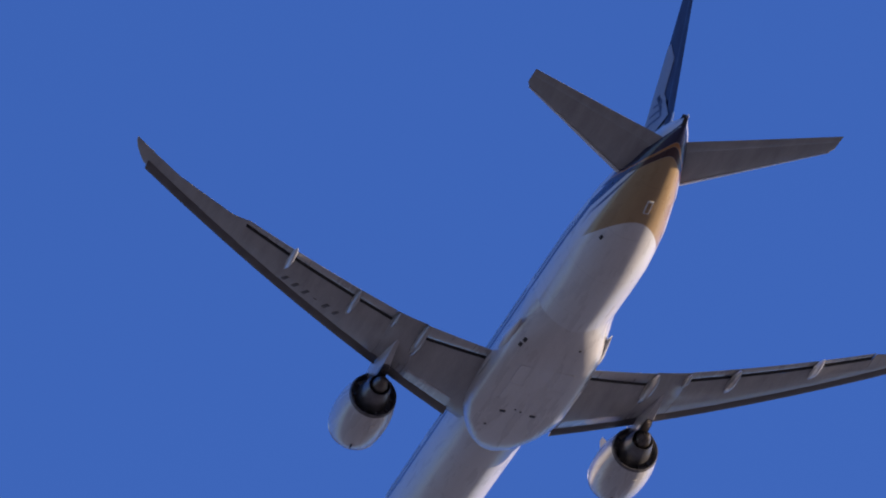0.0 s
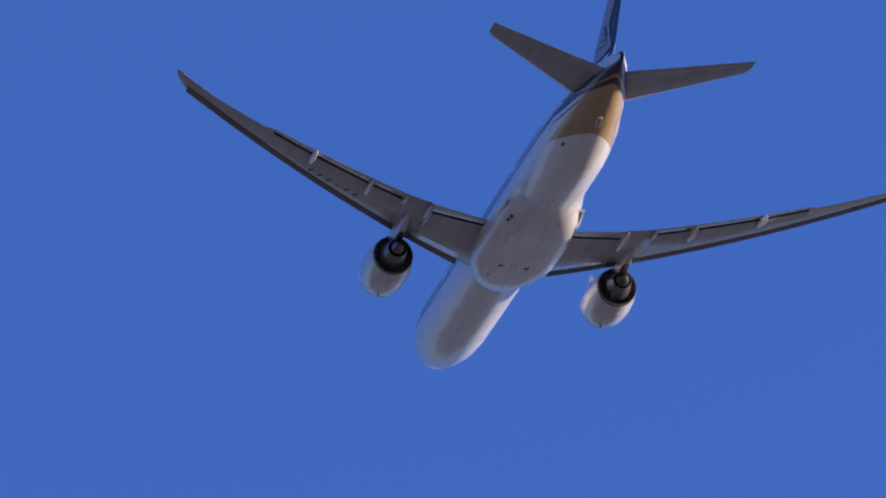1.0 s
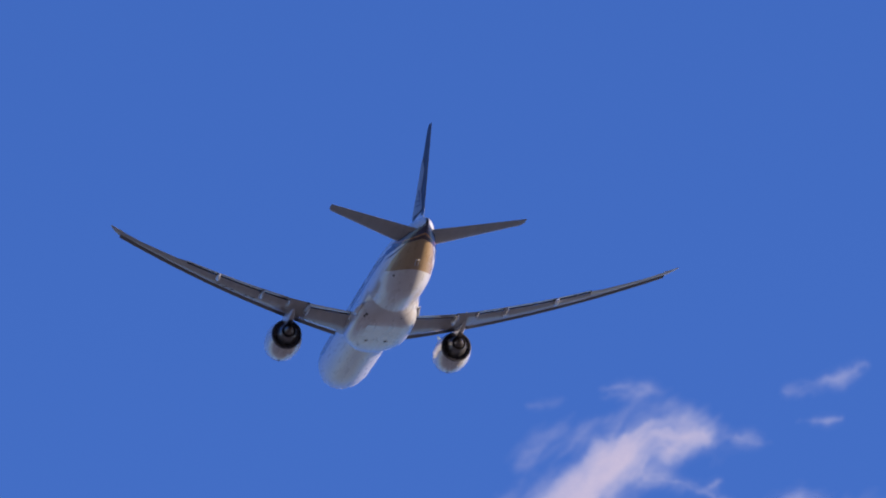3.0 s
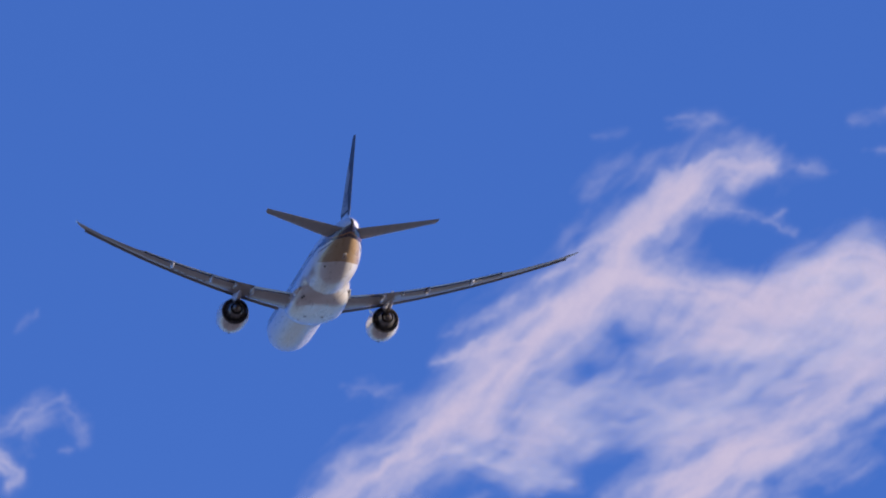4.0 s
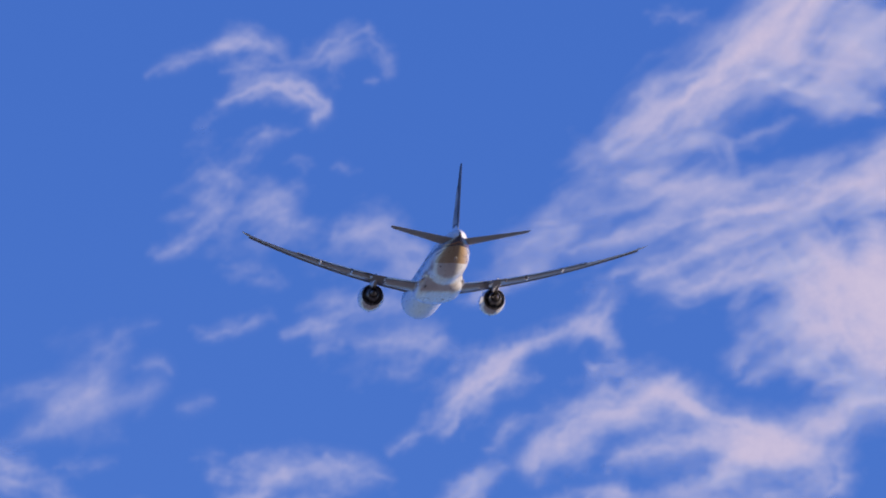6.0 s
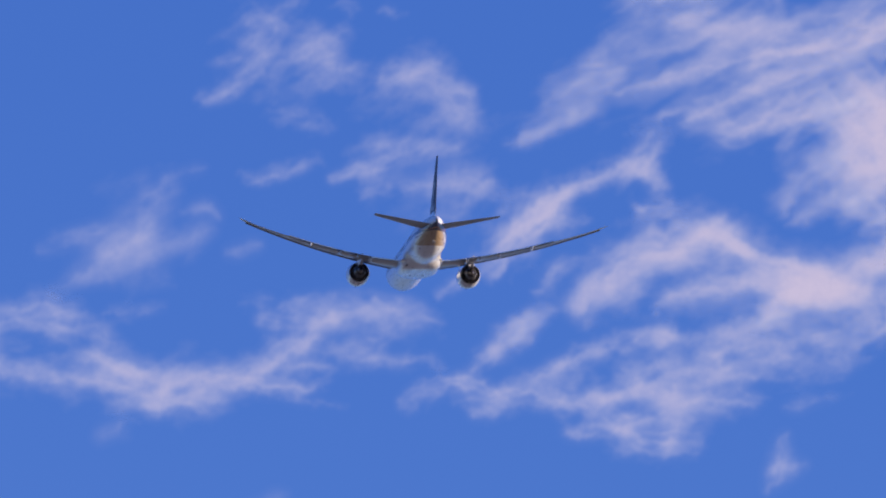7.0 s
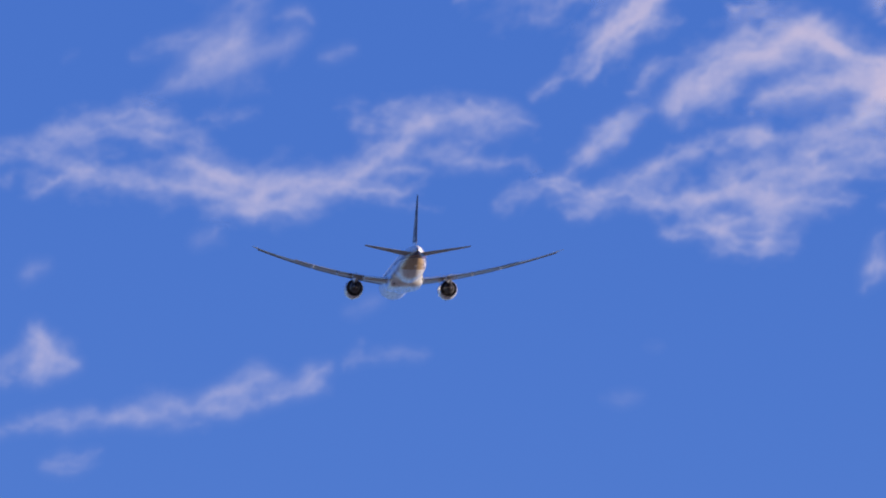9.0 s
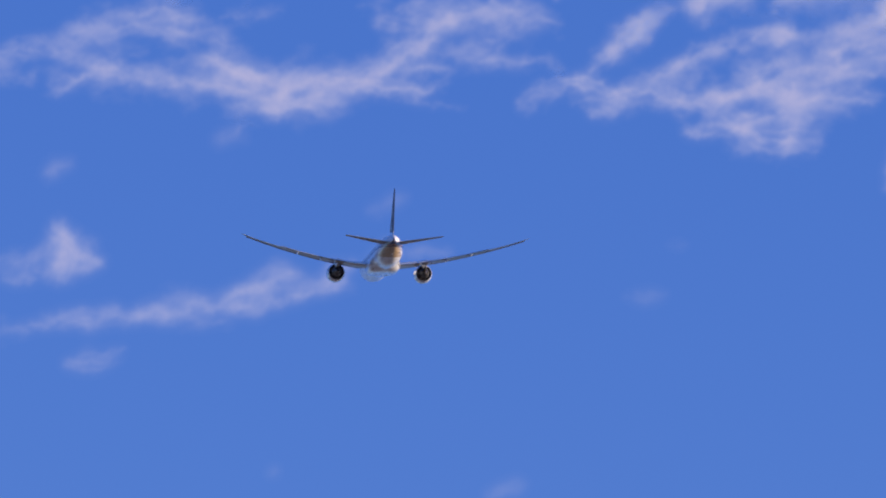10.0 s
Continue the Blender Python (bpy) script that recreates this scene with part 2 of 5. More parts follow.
def skin(y, ang, out=0.0):
    """A point of the fuselage surface: metres aft, angle from the keel (1 at the crown, negative on the left)."""
    zc, h, b = (keel(-y) + crown(-y)) / 2, (crown(-y) - keel(-y)) / 2, beam(-y)
    return ((b + out) * math.sin(math.pi * ang), -y, zc - (h + out) * math.cos(math.pi * ang))


def patch(side, y0, y1, a0, a1, proud):
    """A thin panel that follows the fuselage surface."""
    bm = bmesh.new()
    uv = bm.loops.layers.uv.new("skin")
    angs, ys = np.linspace(a0, a1, 9), np.linspace(y0, y1, 4)
    grid = [[bm.verts.new(skin(y, side * a, proud)) for a in angs] for y in ys]
    for i in range(3):
        for j in range(8):
            f = bm.faces.new((grid[i][j], grid[i][j + 1], grid[i + 1][j + 1], grid[i + 1][j]))
            for lp, (p, q) in zip(f.loops, ((i, j), (i, j + 1), (i + 1, j + 1), (i + 1, j))):
                lp[uv].uv = (angs[q], ys[p])
    rim = [e for e in bm.edges if e.is_boundary]
    ext = bmesh.ops.extrude_edge_only(bm, edges=rim)
    for v in (g for g in ext["geom"] if isinstance(g, bmesh.types.BMVert)):
        v.co.x -= side * 0.03
    return bm


def fuselage(plane):
    ys = [0, 0.2, 0.5, 0.85, 1.2, 1.8, 2.5, 3.4, 4.5, 5.6, 7, 8.5, 10] + list(np.arange(12, 52, 2.0)) + list(np.arange(52, 71, 0.75)) + [71, 71.6, 72.2, 72.9]
    k, rings = 64, []
    for y in ys:
        zc, h, b = (keel(-y) + crown(-y)) / 2, (crown(-y) - keel(-y)) / 2, beam(-y)
        rings.append([(b * math.sin(2 * math.pi * i / k), -y, zc - h * math.cos(2 * math.pi * i / k)) for i in range(k)])
    bm = bmesh.new()
    uv = bm.loops.layers.uv.new("skin")
    rows = [[bm.verts.new(p) for p in ring] for ring in rings]
    for (a, ya), (b, yb) in zip(zip(rows, ys), zip(rows[1:], ys[1:])):
        for i in range(k):
            j = (i + 1) % k
            f = bm.faces.new((a[i], a[j], b[j], b[i]))
            for lp, (s, y) in zip(f.loops, ((i, ya), (i + 1, ya), (i + 1, yb), (i, yb))):
                lp[uv].uv = (1 - abs(1 - 2 * s / k), y)
    bm.faces.new(rows[-1]), bm.faces.new(rows[0])
    body = part("fuselage", bm, LIVERY, plane, "glossy white fuselage with gold tail underside and navy bands")
    # exhaust of the auxiliary power unit at the tail end
    rings = [[(-x, -72.20 + w * math.sin(a), 1.28 + h * math.cos(a)) for a in (2 * math.pi * i / 20 for i in range(20))]
             for x, w, h in ((0.03, 0.48, 0.34), (0.22, 0.50, 0.36), (0.25, 0.47, 0.33), (0.25, 0.42, 0.29), (0.12, 0.40, 0.27))]
    part("tail_exhaust", loft(rings), DARK_FILL, body, "dark exhaust opening in the tail end")
    # cabin windows and doors
    pane = None
    for side in (-1, 1):
        for i in range(104):
            y = -(8.5 + i * 0.533)
            if any(abs(-y - d) < 0.8 for d in (8.6, 19.5, 33.5, 46.8, 60.0)):
                continue
            ang = 0.17
            x, z = side * (beam(y) * math.cos(ang) + 0.004), 3.1 * math.sin(ang)
            if pane is None:
                bm = box((0.02, 0.26, 0.38), Matrix(), 0.008)
                pane = part("cabin_window", bm, GLASS, body)
                ob = pane
            else:
                ob = new("cabin_window", pane.data)
                ob.parent = body
            ob.location, ob.rotation_euler = (x, y, z), (0, -side * ang, 0)
        for d in (8.6, 19.5, 33.5, 46.8, 60.0):
            part("cabin_door", patch(side, d - 0.55, d + 0.55, 0.40, 0.72, 0.008), LIVERY, body, "white cabin door")
        # flight deck windows
        for y, z, x, yaw in ((-2.9, 1.15, 0.55, 15), (-3.5, 1.2, 1.3, 45), (-4.4, 1.25, 1.95, 68)):
            bm = box((0.75, 0.04, 0.55), Matrix.Rotation(radians(-42), 4, "X"), 0.02)
            pane2 = part("flight_deck_window", bm, GLASS, body)
            pane2.location, pane2.rotation_euler = (side * x, y + 0.1, z), (0, 0, -side * radians(yaw))
    # vents and drains on the underside
    for x, y in ((-1.13, -34.74), (1.08, -34.78)):
        part("air_outlet", box((0.42, 0.30, 0.10), Matrix.Translation((x, y, -3.47)), 0.02), MARK, body, "black air outlet slot")
    for x, y in ((-0.35, -35.3), (0.1, -35.1), (-1.7, -32.2), (1.3, -45.6)):
        part("drain_port", box((0.16, 0.14, 0.08), Matrix.Translation((x, y, -3.475 if y > -40 else -3.28)), 0.02), MARK, body, "small black drain port")
    for x, y, z in ((-2.70, -44.3, -2.95), (-2.56, -44.95, -2.89)):
        part("drain_port", box((0.26, 0.40, 0.12), Matrix.Translation((x, y, z)) @ Matrix.Rotation(radians(33), 4, "Y") @ Matrix.Rotation(radians(-13), 4, "X"), 0.03), MARK, body, "small black drain port")
    part("outflow_valve", box((0.22, 0.36, 0.10), Matrix.Translation((-1.82, -60.09, -2.02)) @ Matrix.Rotation(radians(40), 4, "Y") @ Matrix.Rotation(radians(-12), 4, "X"), 0.03), MARK, body, "black outflow valve")
    m = Matrix.Translation((0.1, -64.45, -1.43)) @ Matrix.Rotation(radians(-16), 4, "X")
    skid = part("tail_skid", box((0.42, 1.25, 0.14), m, 0.05), WHITE, body, "pale-rimmed tail skid")
    part("skid_pad", box((0.26, 1.02, 0.18), m, 0.03), GOLD, skid, "gold-painted skid pad")
    return body


def belly_fairing(plane):
    rows = []
    # y, half width, lowest point, top, share of the round fuselage in the section, sweep of the front edge
    for y, w, z, t, k, f in ((27.4, 2.6, -3.085, -1.5, 0.97, 1), (27.6, 3.0, -3.15, -1.2, 0.75, 1), (28.0, 3.3, -3.27, -0.9, 0.45, 1), (28.8, 3.5, -3.385, -0.75, 0.2, 0.95), (30.2, 3.6, -3.456, -0.65, 0.06, 0.8),
                             (33, 3.62, -3.48, -0.6, 0, 0.4), (36, 3.62, -3.48, -0.6, 0, 0.1), (39, 3.62, -3.48, -0.6, 0, 0), (41, 3.6, -3.48, -0.65, 0.05, 0), (43.1, 3.54, -3.475, -0.7, 0.16, 0),
                             (44, 3.5, -3.42, -0.8, 0.26, 0), (45.2, 3.42, -3.315, -0.9, 0.44, 0), (46.2, 3.36, -3.23, -1.0, 0.62, 0), (47.0, 3.3, -3.165, -1.1, 0.78, 0), (47.7, 3.22, -3.115, -1.2, 0.90, 0), (48.3, 3.1, -3.07, -1.4, 0.97, 0)):
        b = (z + 3.085 * k) / (1 - k)
        zc, h = (b + t) / 2, (t - b) / 2
        ring = []
        for i in range(64):
            a = 2 * math.pi * i / 64
            s, c = math.sin(a), math.cos(a)
            bx, bz = w * math.copysign(abs(s) ** 0.5, s), zc - h * math.copysign(abs(c) ** 0.5, c)
            x, z = (1 - k) * bx + k * 3.085 * s, (1 - k) * bz + k * (-3.085 * c)
            ring.append((x, -(y + 0.30 * f * x * x), z))
        rows.append(ring)
    fair = part("belly_fairing", loft(rows), PALE, plane, "pale grey wing-to-body belly fairing")
    for side in (-1, 1):
        for x, z, girth in ((3.42, -1.75, ((36.4, 0.05), (37.0, 0.24), (37.8, 0.36), (38.6, 0.40), (39.4, 0.34), (40.0, 0.18), (40.3, 0.04))),
                            (3.30, -1.95, ((40.6, 0.05), (41.0, 0.30), (41.8, 0.46), (42.8, 0.54), (43.6, 0.50), (44.4, 0.36), (45.4, 0.2), (46.4, 0.04)))):
            rows = [[(side * (x + 0.75 * r * math.sin(a)), -y, z + r * math.cos(a)) for a in (2 * math.pi * i / 20 for i in range(20))] for y, r in girth]
            part("flap_root_fairing", loft(rows), WHITE, fair, "white rounded fairing at the flap root")
    # wheel well doors, outlined by their joints
    for side in (-1, 1):
        for y0, y1 in ((36.6, 39.2), (39.25, 42.2)):
            part("wheel_well_door", box((1.98, y1 - y0 - 0.03, 0.03), Matrix.Translation((side * 1.0, -(y0 + y1) / 2, -3.4685))), PALE, fair)
    return fair


def under(x):
    """Height of the wing's underside, bent up by its load."""
    x = abs(x)
    return -1.713 + 0.0523 * x + 0.00401 * x * x


def lead(x):
    return -28.5 - 0.641 * (abs(x) - 4.0)


def nose(x):
    """Front of the fixed wing, behind the extended slats."""
    return lead(x) - (0.28 if abs(x) > 3.0 else 0.0)


def trail(x):
    return -at(abs(x), [(0, 39.4), (3, 39.6), (10.5, 40.85), (23.3, 45.2), (24.0, 45.0), (28.6, 46.8), (31.3, 48.5)])


def cove(x):
    return -at(abs(x), [(0, 38.1), (8.4, 38.3), (11.0, 39.5), (17.3, 41.95), (23.3, 44.4)])


THICK = [(0, 0.135), (9, 0.115), (20, 0.10), (31, 0.085)]


def wing(plane, side, regbars):
    def prof(x, front, back, lift=0.0, droop=0.0, t=None):
        full = lead(x) - trail(x)
        th = (t or at(x, THICK)) * full / (front - back)
        sink = 0.30 * at(x, THICK) * full
        return section(side * x, front, back, under(x) + sink + lift, th, droop + sink / (front - back), WINGFOIL)
    def low(x, y):
        """Height of the wing's lower skin at a point of the main box."""
        flap = x <= 8.43 or 10.95 <= x <= 23.14
        f, b = nose(x), cove(x) + 0.05 if flap else trail(x)
        full, c = lead(x) - trail(x), f - b
        u, th, sink = (f - y) / c, at(x, THICK) * full / c, 0.30 * at(x, THICK) * full
        v = float(np.interp(u, [0, 0.012, 0.05, 0.13, 0.28, 0.45, 0.65, 0.85, 1], [0, -0.17, -0.27, -0.345, -0.425, -0.43, -0.34, -0.16, -0.02]))
        return under(x) + sink + v * th * c - sink * u

    # main box: ends at the flap coves, runs through to the trailing edge elsewhere
    rings = []
    for x in (0.0, 3.2, 5.5, 8.42, 8.45, 9.8, 10.94, 10.97, 14, 17.3, 20, 23.12, 23.16, 24, 26, 28.5, 30.9):
        flap = x <= 8.43 or 10.95 <= x <= 23.14
        rings.append(prof(x, nose(x), cove(x) + 0.05 if flap else trail(x)))
    body = part("wing", loft(rings), GREY, plane, "grey swept wing bent upwards in flight")
    # raked tip
    rings = []
    for x, f, b, t in ((30.9, lead(30.9) - 0.15, trail(30.9), 0.42), (31.3, -46.35, -48.45, 0.17), (31.7, -47.1, -48.75, 0.13),
                       (32.05, -47.9, -49.0, 0.08), (32.3, -48.75, -49.2, 0.03)):
        rings.append(section(side * x, f, b, under(x) + 0.5 * t * 0.4, t / (f - b) * 0.8))
    part("raked_wingtip", loft(rings), GREY, body, "grey raked wingtip")
    # near-black strips that paint the shade in the slots ahead of the flaps
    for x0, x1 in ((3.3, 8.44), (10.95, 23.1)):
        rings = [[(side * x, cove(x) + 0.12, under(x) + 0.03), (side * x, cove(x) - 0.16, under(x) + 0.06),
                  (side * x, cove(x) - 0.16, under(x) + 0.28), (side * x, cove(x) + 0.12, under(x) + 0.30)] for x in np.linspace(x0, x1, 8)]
        part("flap_slot_shade", loft(rings), DARK_FILL, body, "dark strip in the slot ahead of the flap, painting its shade", False)
    # flaps, lowered a little for the climb
    for name, x0, x1, d in (("inboard_flap", 3.35, 8.44, 0.10), ("outboard_flap", 10.95, 23.15, 0.08)):
        rings = []
        for x in np.linspace(x0, x1, 7):
            f, b = cove(x) - 0.12, trail(x)
            rings.append(section(side * x, f, b, under(x) + 0.16, 0.15, d))
        part(name, loft(rings), FLAPGREY, body, "light grey trailing-edge flap, slightly lowered")
    rings = [section(side * x, trail(x) + 1.5, trail(x) - 0.02, under(x) + 0.10, 0.12, 0.06) for x in (8.46, 9.8, 10.93)]
    part("flaperon", loft(rings), GREY, body)
    rings = [section(side * x, trail(x) + 1.0, trail(x) - 0.02, under(x) + 0.05, 0.10, 0.03) for x in (23.2, 24.2, 26.2, 28.4)]
    part("aileron", loft(rings), GREY, body)
    # slats along the leading edge
    spans = [(4.0, 9.35)] + [(10.45 + i * 3.43, 10.45 + i * 3.43 + 3.425) for i in range(6)]
    for x0, x1 in spans:
        rings = []
        for x in (x0, (x0 + x1) / 2, x1):
            rings.append(section(side * x, lead(x) - 0.10, lead(x) - 1.15, under(x) - 0.17, 0.13, -0.10))
        part("slat", loft(rings), SLAT, body, "extended dull metal leading-edge slat")
    # glossy strip of the fixed leading edge, lightened to paint in sky reflection
    for x0, x1 in ((4.2, 8.9),):
        rings = []
        for x in np.linspace(x0, x1, 12):
            c = nose(x) - trail(x)
            ys = np.linspace(lead(x) - 1.0, nose(x) - 0.26 * c, 8)
            rings.append([(side * x, y, low(x, y) - 0.014) for y in ys] + [(side * x, y, low(x, y) + 0.05) for y in reversed(ys)])
        part("leading_edge_sheen", loft(rings), SHEEN, body, "glossy paler strip along the fixed leading edge, for its sheen", False)
    # flap track fairings
    for x, y0, y1, r in ((8.55, 35.3, 40.9, 0.42), (10.8, 38.6, 41.4, 0.22), (14.05, 38.1, 42.6, 0.34), (19.4, 40.9, 45.0, 0.30)):
        rings = []
        for s, k, dz in ((0, 0.06, 0.02), (0.1, 0.5, -0.05), (0.3, 0.9, -0.16), (0.55, 1.0, -0.26), (0.8, 0.78, -0.32), (0.95, 0.4, -0.36), (1.0, 0.1, -0.37)):
            y = -(y0 + s * (y1 - y0))
            rings.append([(side * x + 0.75 * r * k * math.sin(a), y, under(x) + dz + r * k * 1.25 * math.cos(a)) for a in (2 * math.pi * i / 16 for i in range(16))])
        # outermost fairing white, which also paints the sun's glint on its tip
        part("flap_track_fairing", loft(rings), WHITE if x > 18 else FLAPGREY, body, "tapered flap track fairing")
    # navigation light at the tip and landing light at the root
    part("wing_root_light", box((0.5, 0.12, 0.25), Matrix.Translation((side * 4.3, lead(4.3) + 0.05, under(4.3) + 0.35)) @ Matrix.Rotation(-side * 0.55, 4, "Z"), 0.04), GLASS, body)
    if regbars:
        # unreadable registration: six plain bars, one short
        for i in range(6):
            u = i / 5
            x, y = 14.75 + u * 4.3, -(38.05 + u * 2.0)
            w, h = (0.26, 0.66) if i != 2 else (0.26, 0.10)
            m = Matrix.Translation((-x, y, low(x, y) - 0.02)) @ Matrix.Rotation(math.atan(0.0523 + 0.00802 * x), 4, "Y") @ Matrix.Rotation(radians(26), 4, "Z")
            part("marking_bar", box((w, h, 0.02), m), FADED, body)
    return body


def engine(plane, side):
    c = (side * 9.86, -31.37, -2.61)
    cowl = part("engine", shell([(5.55, 1.70), (5.62, 1.82), (5.45, 1.93), (4.9, 2.03), (4.0, 2.09), (2.9, 2.09), (1.8, 2.02), (0.8, 1.87), (0.0, 1.70),
                                 (0.0, 1.64), (0.8, 1.72), (2.0, 1.75), (3.2, 1.66), (4.4, 1.62), (5.2, 1.64)], c, 64), NACELLE, plane, "greyish white engine nacelle")
    part("inlet_lip", shell([(5.40, 1.66), (5.58, 1.69), (5.68, 1.79), (5.62, 1.88), (5.38, 1.96), (5.3, 1.9)], c, 64), LIP, cowl, "polished metal inlet lip")
    part("nozzle_lip", shell([(0.20, 1.755), (-0.06, 1.69), (-0.06, 1.63), (0.20, 1.66)], c, 64), SOOT, cowl, "dark fan nozzle lip")
    part("fan_duct", shell([(0.30, 1.65), (0.72, 1.69), (0.80, 0.6), (0.75, 0.6), (0.62, 1.5), (0.30, 1.63)], c, 48), SOOT, cowl, "sooty fan duct")
    part("core_cowl", shell([(2.0, 1.06), (1.0, 1.22), (0.1, 1.18), (-0.9, 1.00), (-1.7, 0.80), (-1.7, 0.75), (-0.8, 0.86), (2.0, 0.86)], c, 48), CORE, cowl, "bare metal core cowl")
    part("core_duct", shell([(-0.6, 0.80), (0.2, 0.82), (0.25, 0.2), (0.2, 0.2), (0.15, 0.78), (-0.6, 0.78)], c, 32), DUCT, cowl)
    part("exhaust_plug", lathe([(0.3, 0.56), (-0.8, 0.66), (-1.5, 0.64), (-2.0, 0.53), (-2.4, 0.38), (-2.65, 0.22), (-2.72, 0.0)], c, 32), HOT, cowl, "heat-stained exhaust plug")
    part("fan_face", shell([(3.4, 1.62), (3.3, 1.62), (3.3, 0.02), (3.9, 0.02), (3.4, 0.45)], c, 48), DUCT, cowl)
    for i in range(10):
        a = 2 * math.pi * i / 10 + 0.3
        m = Matrix.Translation(c) @ Matrix.Rotation(a, 4, "Y") @ Matrix.Translation((0, 0.52, 1.40))
        part("guide_vane", box((0.05, 0.36, 0.46), m), DUCT, cowl)
    # pylon to the wing
    rings = []
    x = side * 9.86
    wz = under(9.86)
    for y, w, zt, zb in ((-27.1, 0.05, -0.62, -0.75), (-28.0, 0.26, -0.30, -0.9), (-29.5, 0.45, 0.0, -1.1), (-31.4, 0.56, 0.25, -1.6), (-33.0, 0.56, 0.2, -1.85),
                         (-34.2, 0.48, 0.1, -1.75), (-35.5, 0.38, 0.0, -1.45), (-37.2, 0.22, 0.0, -1.08), (-38.6, 0.04, -0.2, wz - 0.04)):
        rings.append([(x + w * s, y, z) for s, z in ((-0.5, zt), (-0.9, zt * 0.7 + zb * 0.3), (-1, zt * 0.3 + zb * 0.7), (-0.55, zb), (0.55, zb), (1, zt * 0.3 + zb * 0.7), (0.9, zt * 0.7 + zb * 0.3), (0.5, zt))])
    part("pylon", loft(rings), PYLON, cowl, "grey pylon under the wing")
    rings = [[(x + w * q, y, z) for q, z in ((-1, zt), (-0.8, zb), (0.8, zb), (1, zt))] for y, w, zt, zb in
             ((-31.0, 0.44, -1.3, -1.78), (-31.8, 0.46, -1.3, -1.95), (-32.8, 0.42, -1.3, -1.95), (-33.8, 0.38, -1.3, -1.85), (-34.6, 0.30, -1.2, -1.72))]
    part("pylon_heat_shield", loft(rings), CORE, cowl, "dull heat shield under the pylon")
    # strake on the inboard side, drain mast below
    bm = loft([[(c[0] - side * 1.45 - side * 0.02, c[1] + 4.3, c[2] + 1.42), (c[0] - side * 1.45 + side * 0.02, c[1] + 4.3, c[2] + 1.42), (c[0] - side * 1.45, c[1] + 2.6, c[2] + 1.42)],
               [(c[0] - side * 1.80 - side * 0.01, c[1] + 3.3, c[2] + 1.75), (c[0] - side * 1.80 + side * 0.01, c[1] + 3.3, c[2] + 1.75), (c[0] - side * 1.80, c[1] + 2.6, c[2] + 1.75)]])
    part("nacelle_strake", bm, WHITE, cowl)
    part("drain_mast", box((0.10, 0.5, 0.22), Matrix.Translation((c[0] - 0.25, c[1] + 4.6, c[2] - 2.05)), 0.03), MARK, cowl, "small dark drain mast")
    part("cowl_latch_panel", box((0.35, 0.7, 0.05), Matrix.Translation((c[0] + 0.45, c[1] + 1.5, c[2] - 1.93)) @ Matrix.Rotation(radians(-14), 4, "Y") @ Matrix.Rotation(radians(-6), 4, "X"), 0.015), PALE, cowl)
    return cowl


def tailplane(plane, side):
    z = lambda x: 0.85 + 0.118 * x
    f = lambda x: -at(x, [(0, 62.3), (1.9, 63.75), (10.76, 71.0)])
    b = lambda x: -at(x, [(0, 69.8), (1.1, 70.05), (10.76, 73.2)])
    rings = [section(side * x, f(x), b(x) + 1.6 * (1 - 0.5 * x / 10.76), z(x), 0.11) for x in (0.0, 1.5, 4, 7, 10.4)]
    rings.append(section(side * 10.74, f(10.74) - 0.3, b(10.74) + 0.85, z(10.74), 0.03))
    body = part("tailplane", loft(rings), TAILGREY, plane, "grey swept tailplane")
    rings = [section(side * x, b(x) + 1.62 * (1 - 0.5 * x / 10.76), b(x), z(x), 0.16) for x in (0.55, 4, 7, 10.4)]
    rings.append(section(side * 10.74, b(10.74) + 0.85, b(10.74), z(10.74), 0.05))
    part("elevator", loft(rings), TAILGREY, body, "grey elevator")
    # near-white strip wrapped round the front edge
    rings = []
    for x in (1.9, 4, 7, 10.55):
        c, t = f(x) - b(x) - 1.6 * (1 - 0.5 * x / 10.76), 0.118
        rings.append([(side * x, f(x) + 0.10 - u * c, z(x) + v * t * c) for u, v in ((0.12, 0.36), (0.07, 0.38), (0.02, 0.28), (0.0, 0.05), (0.006, -0.20), (0.03, -0.36), (0.12, -0.42))])
    part("leading_edge", loft(rings), EDGE, body, "near-white leading edge")
    return body


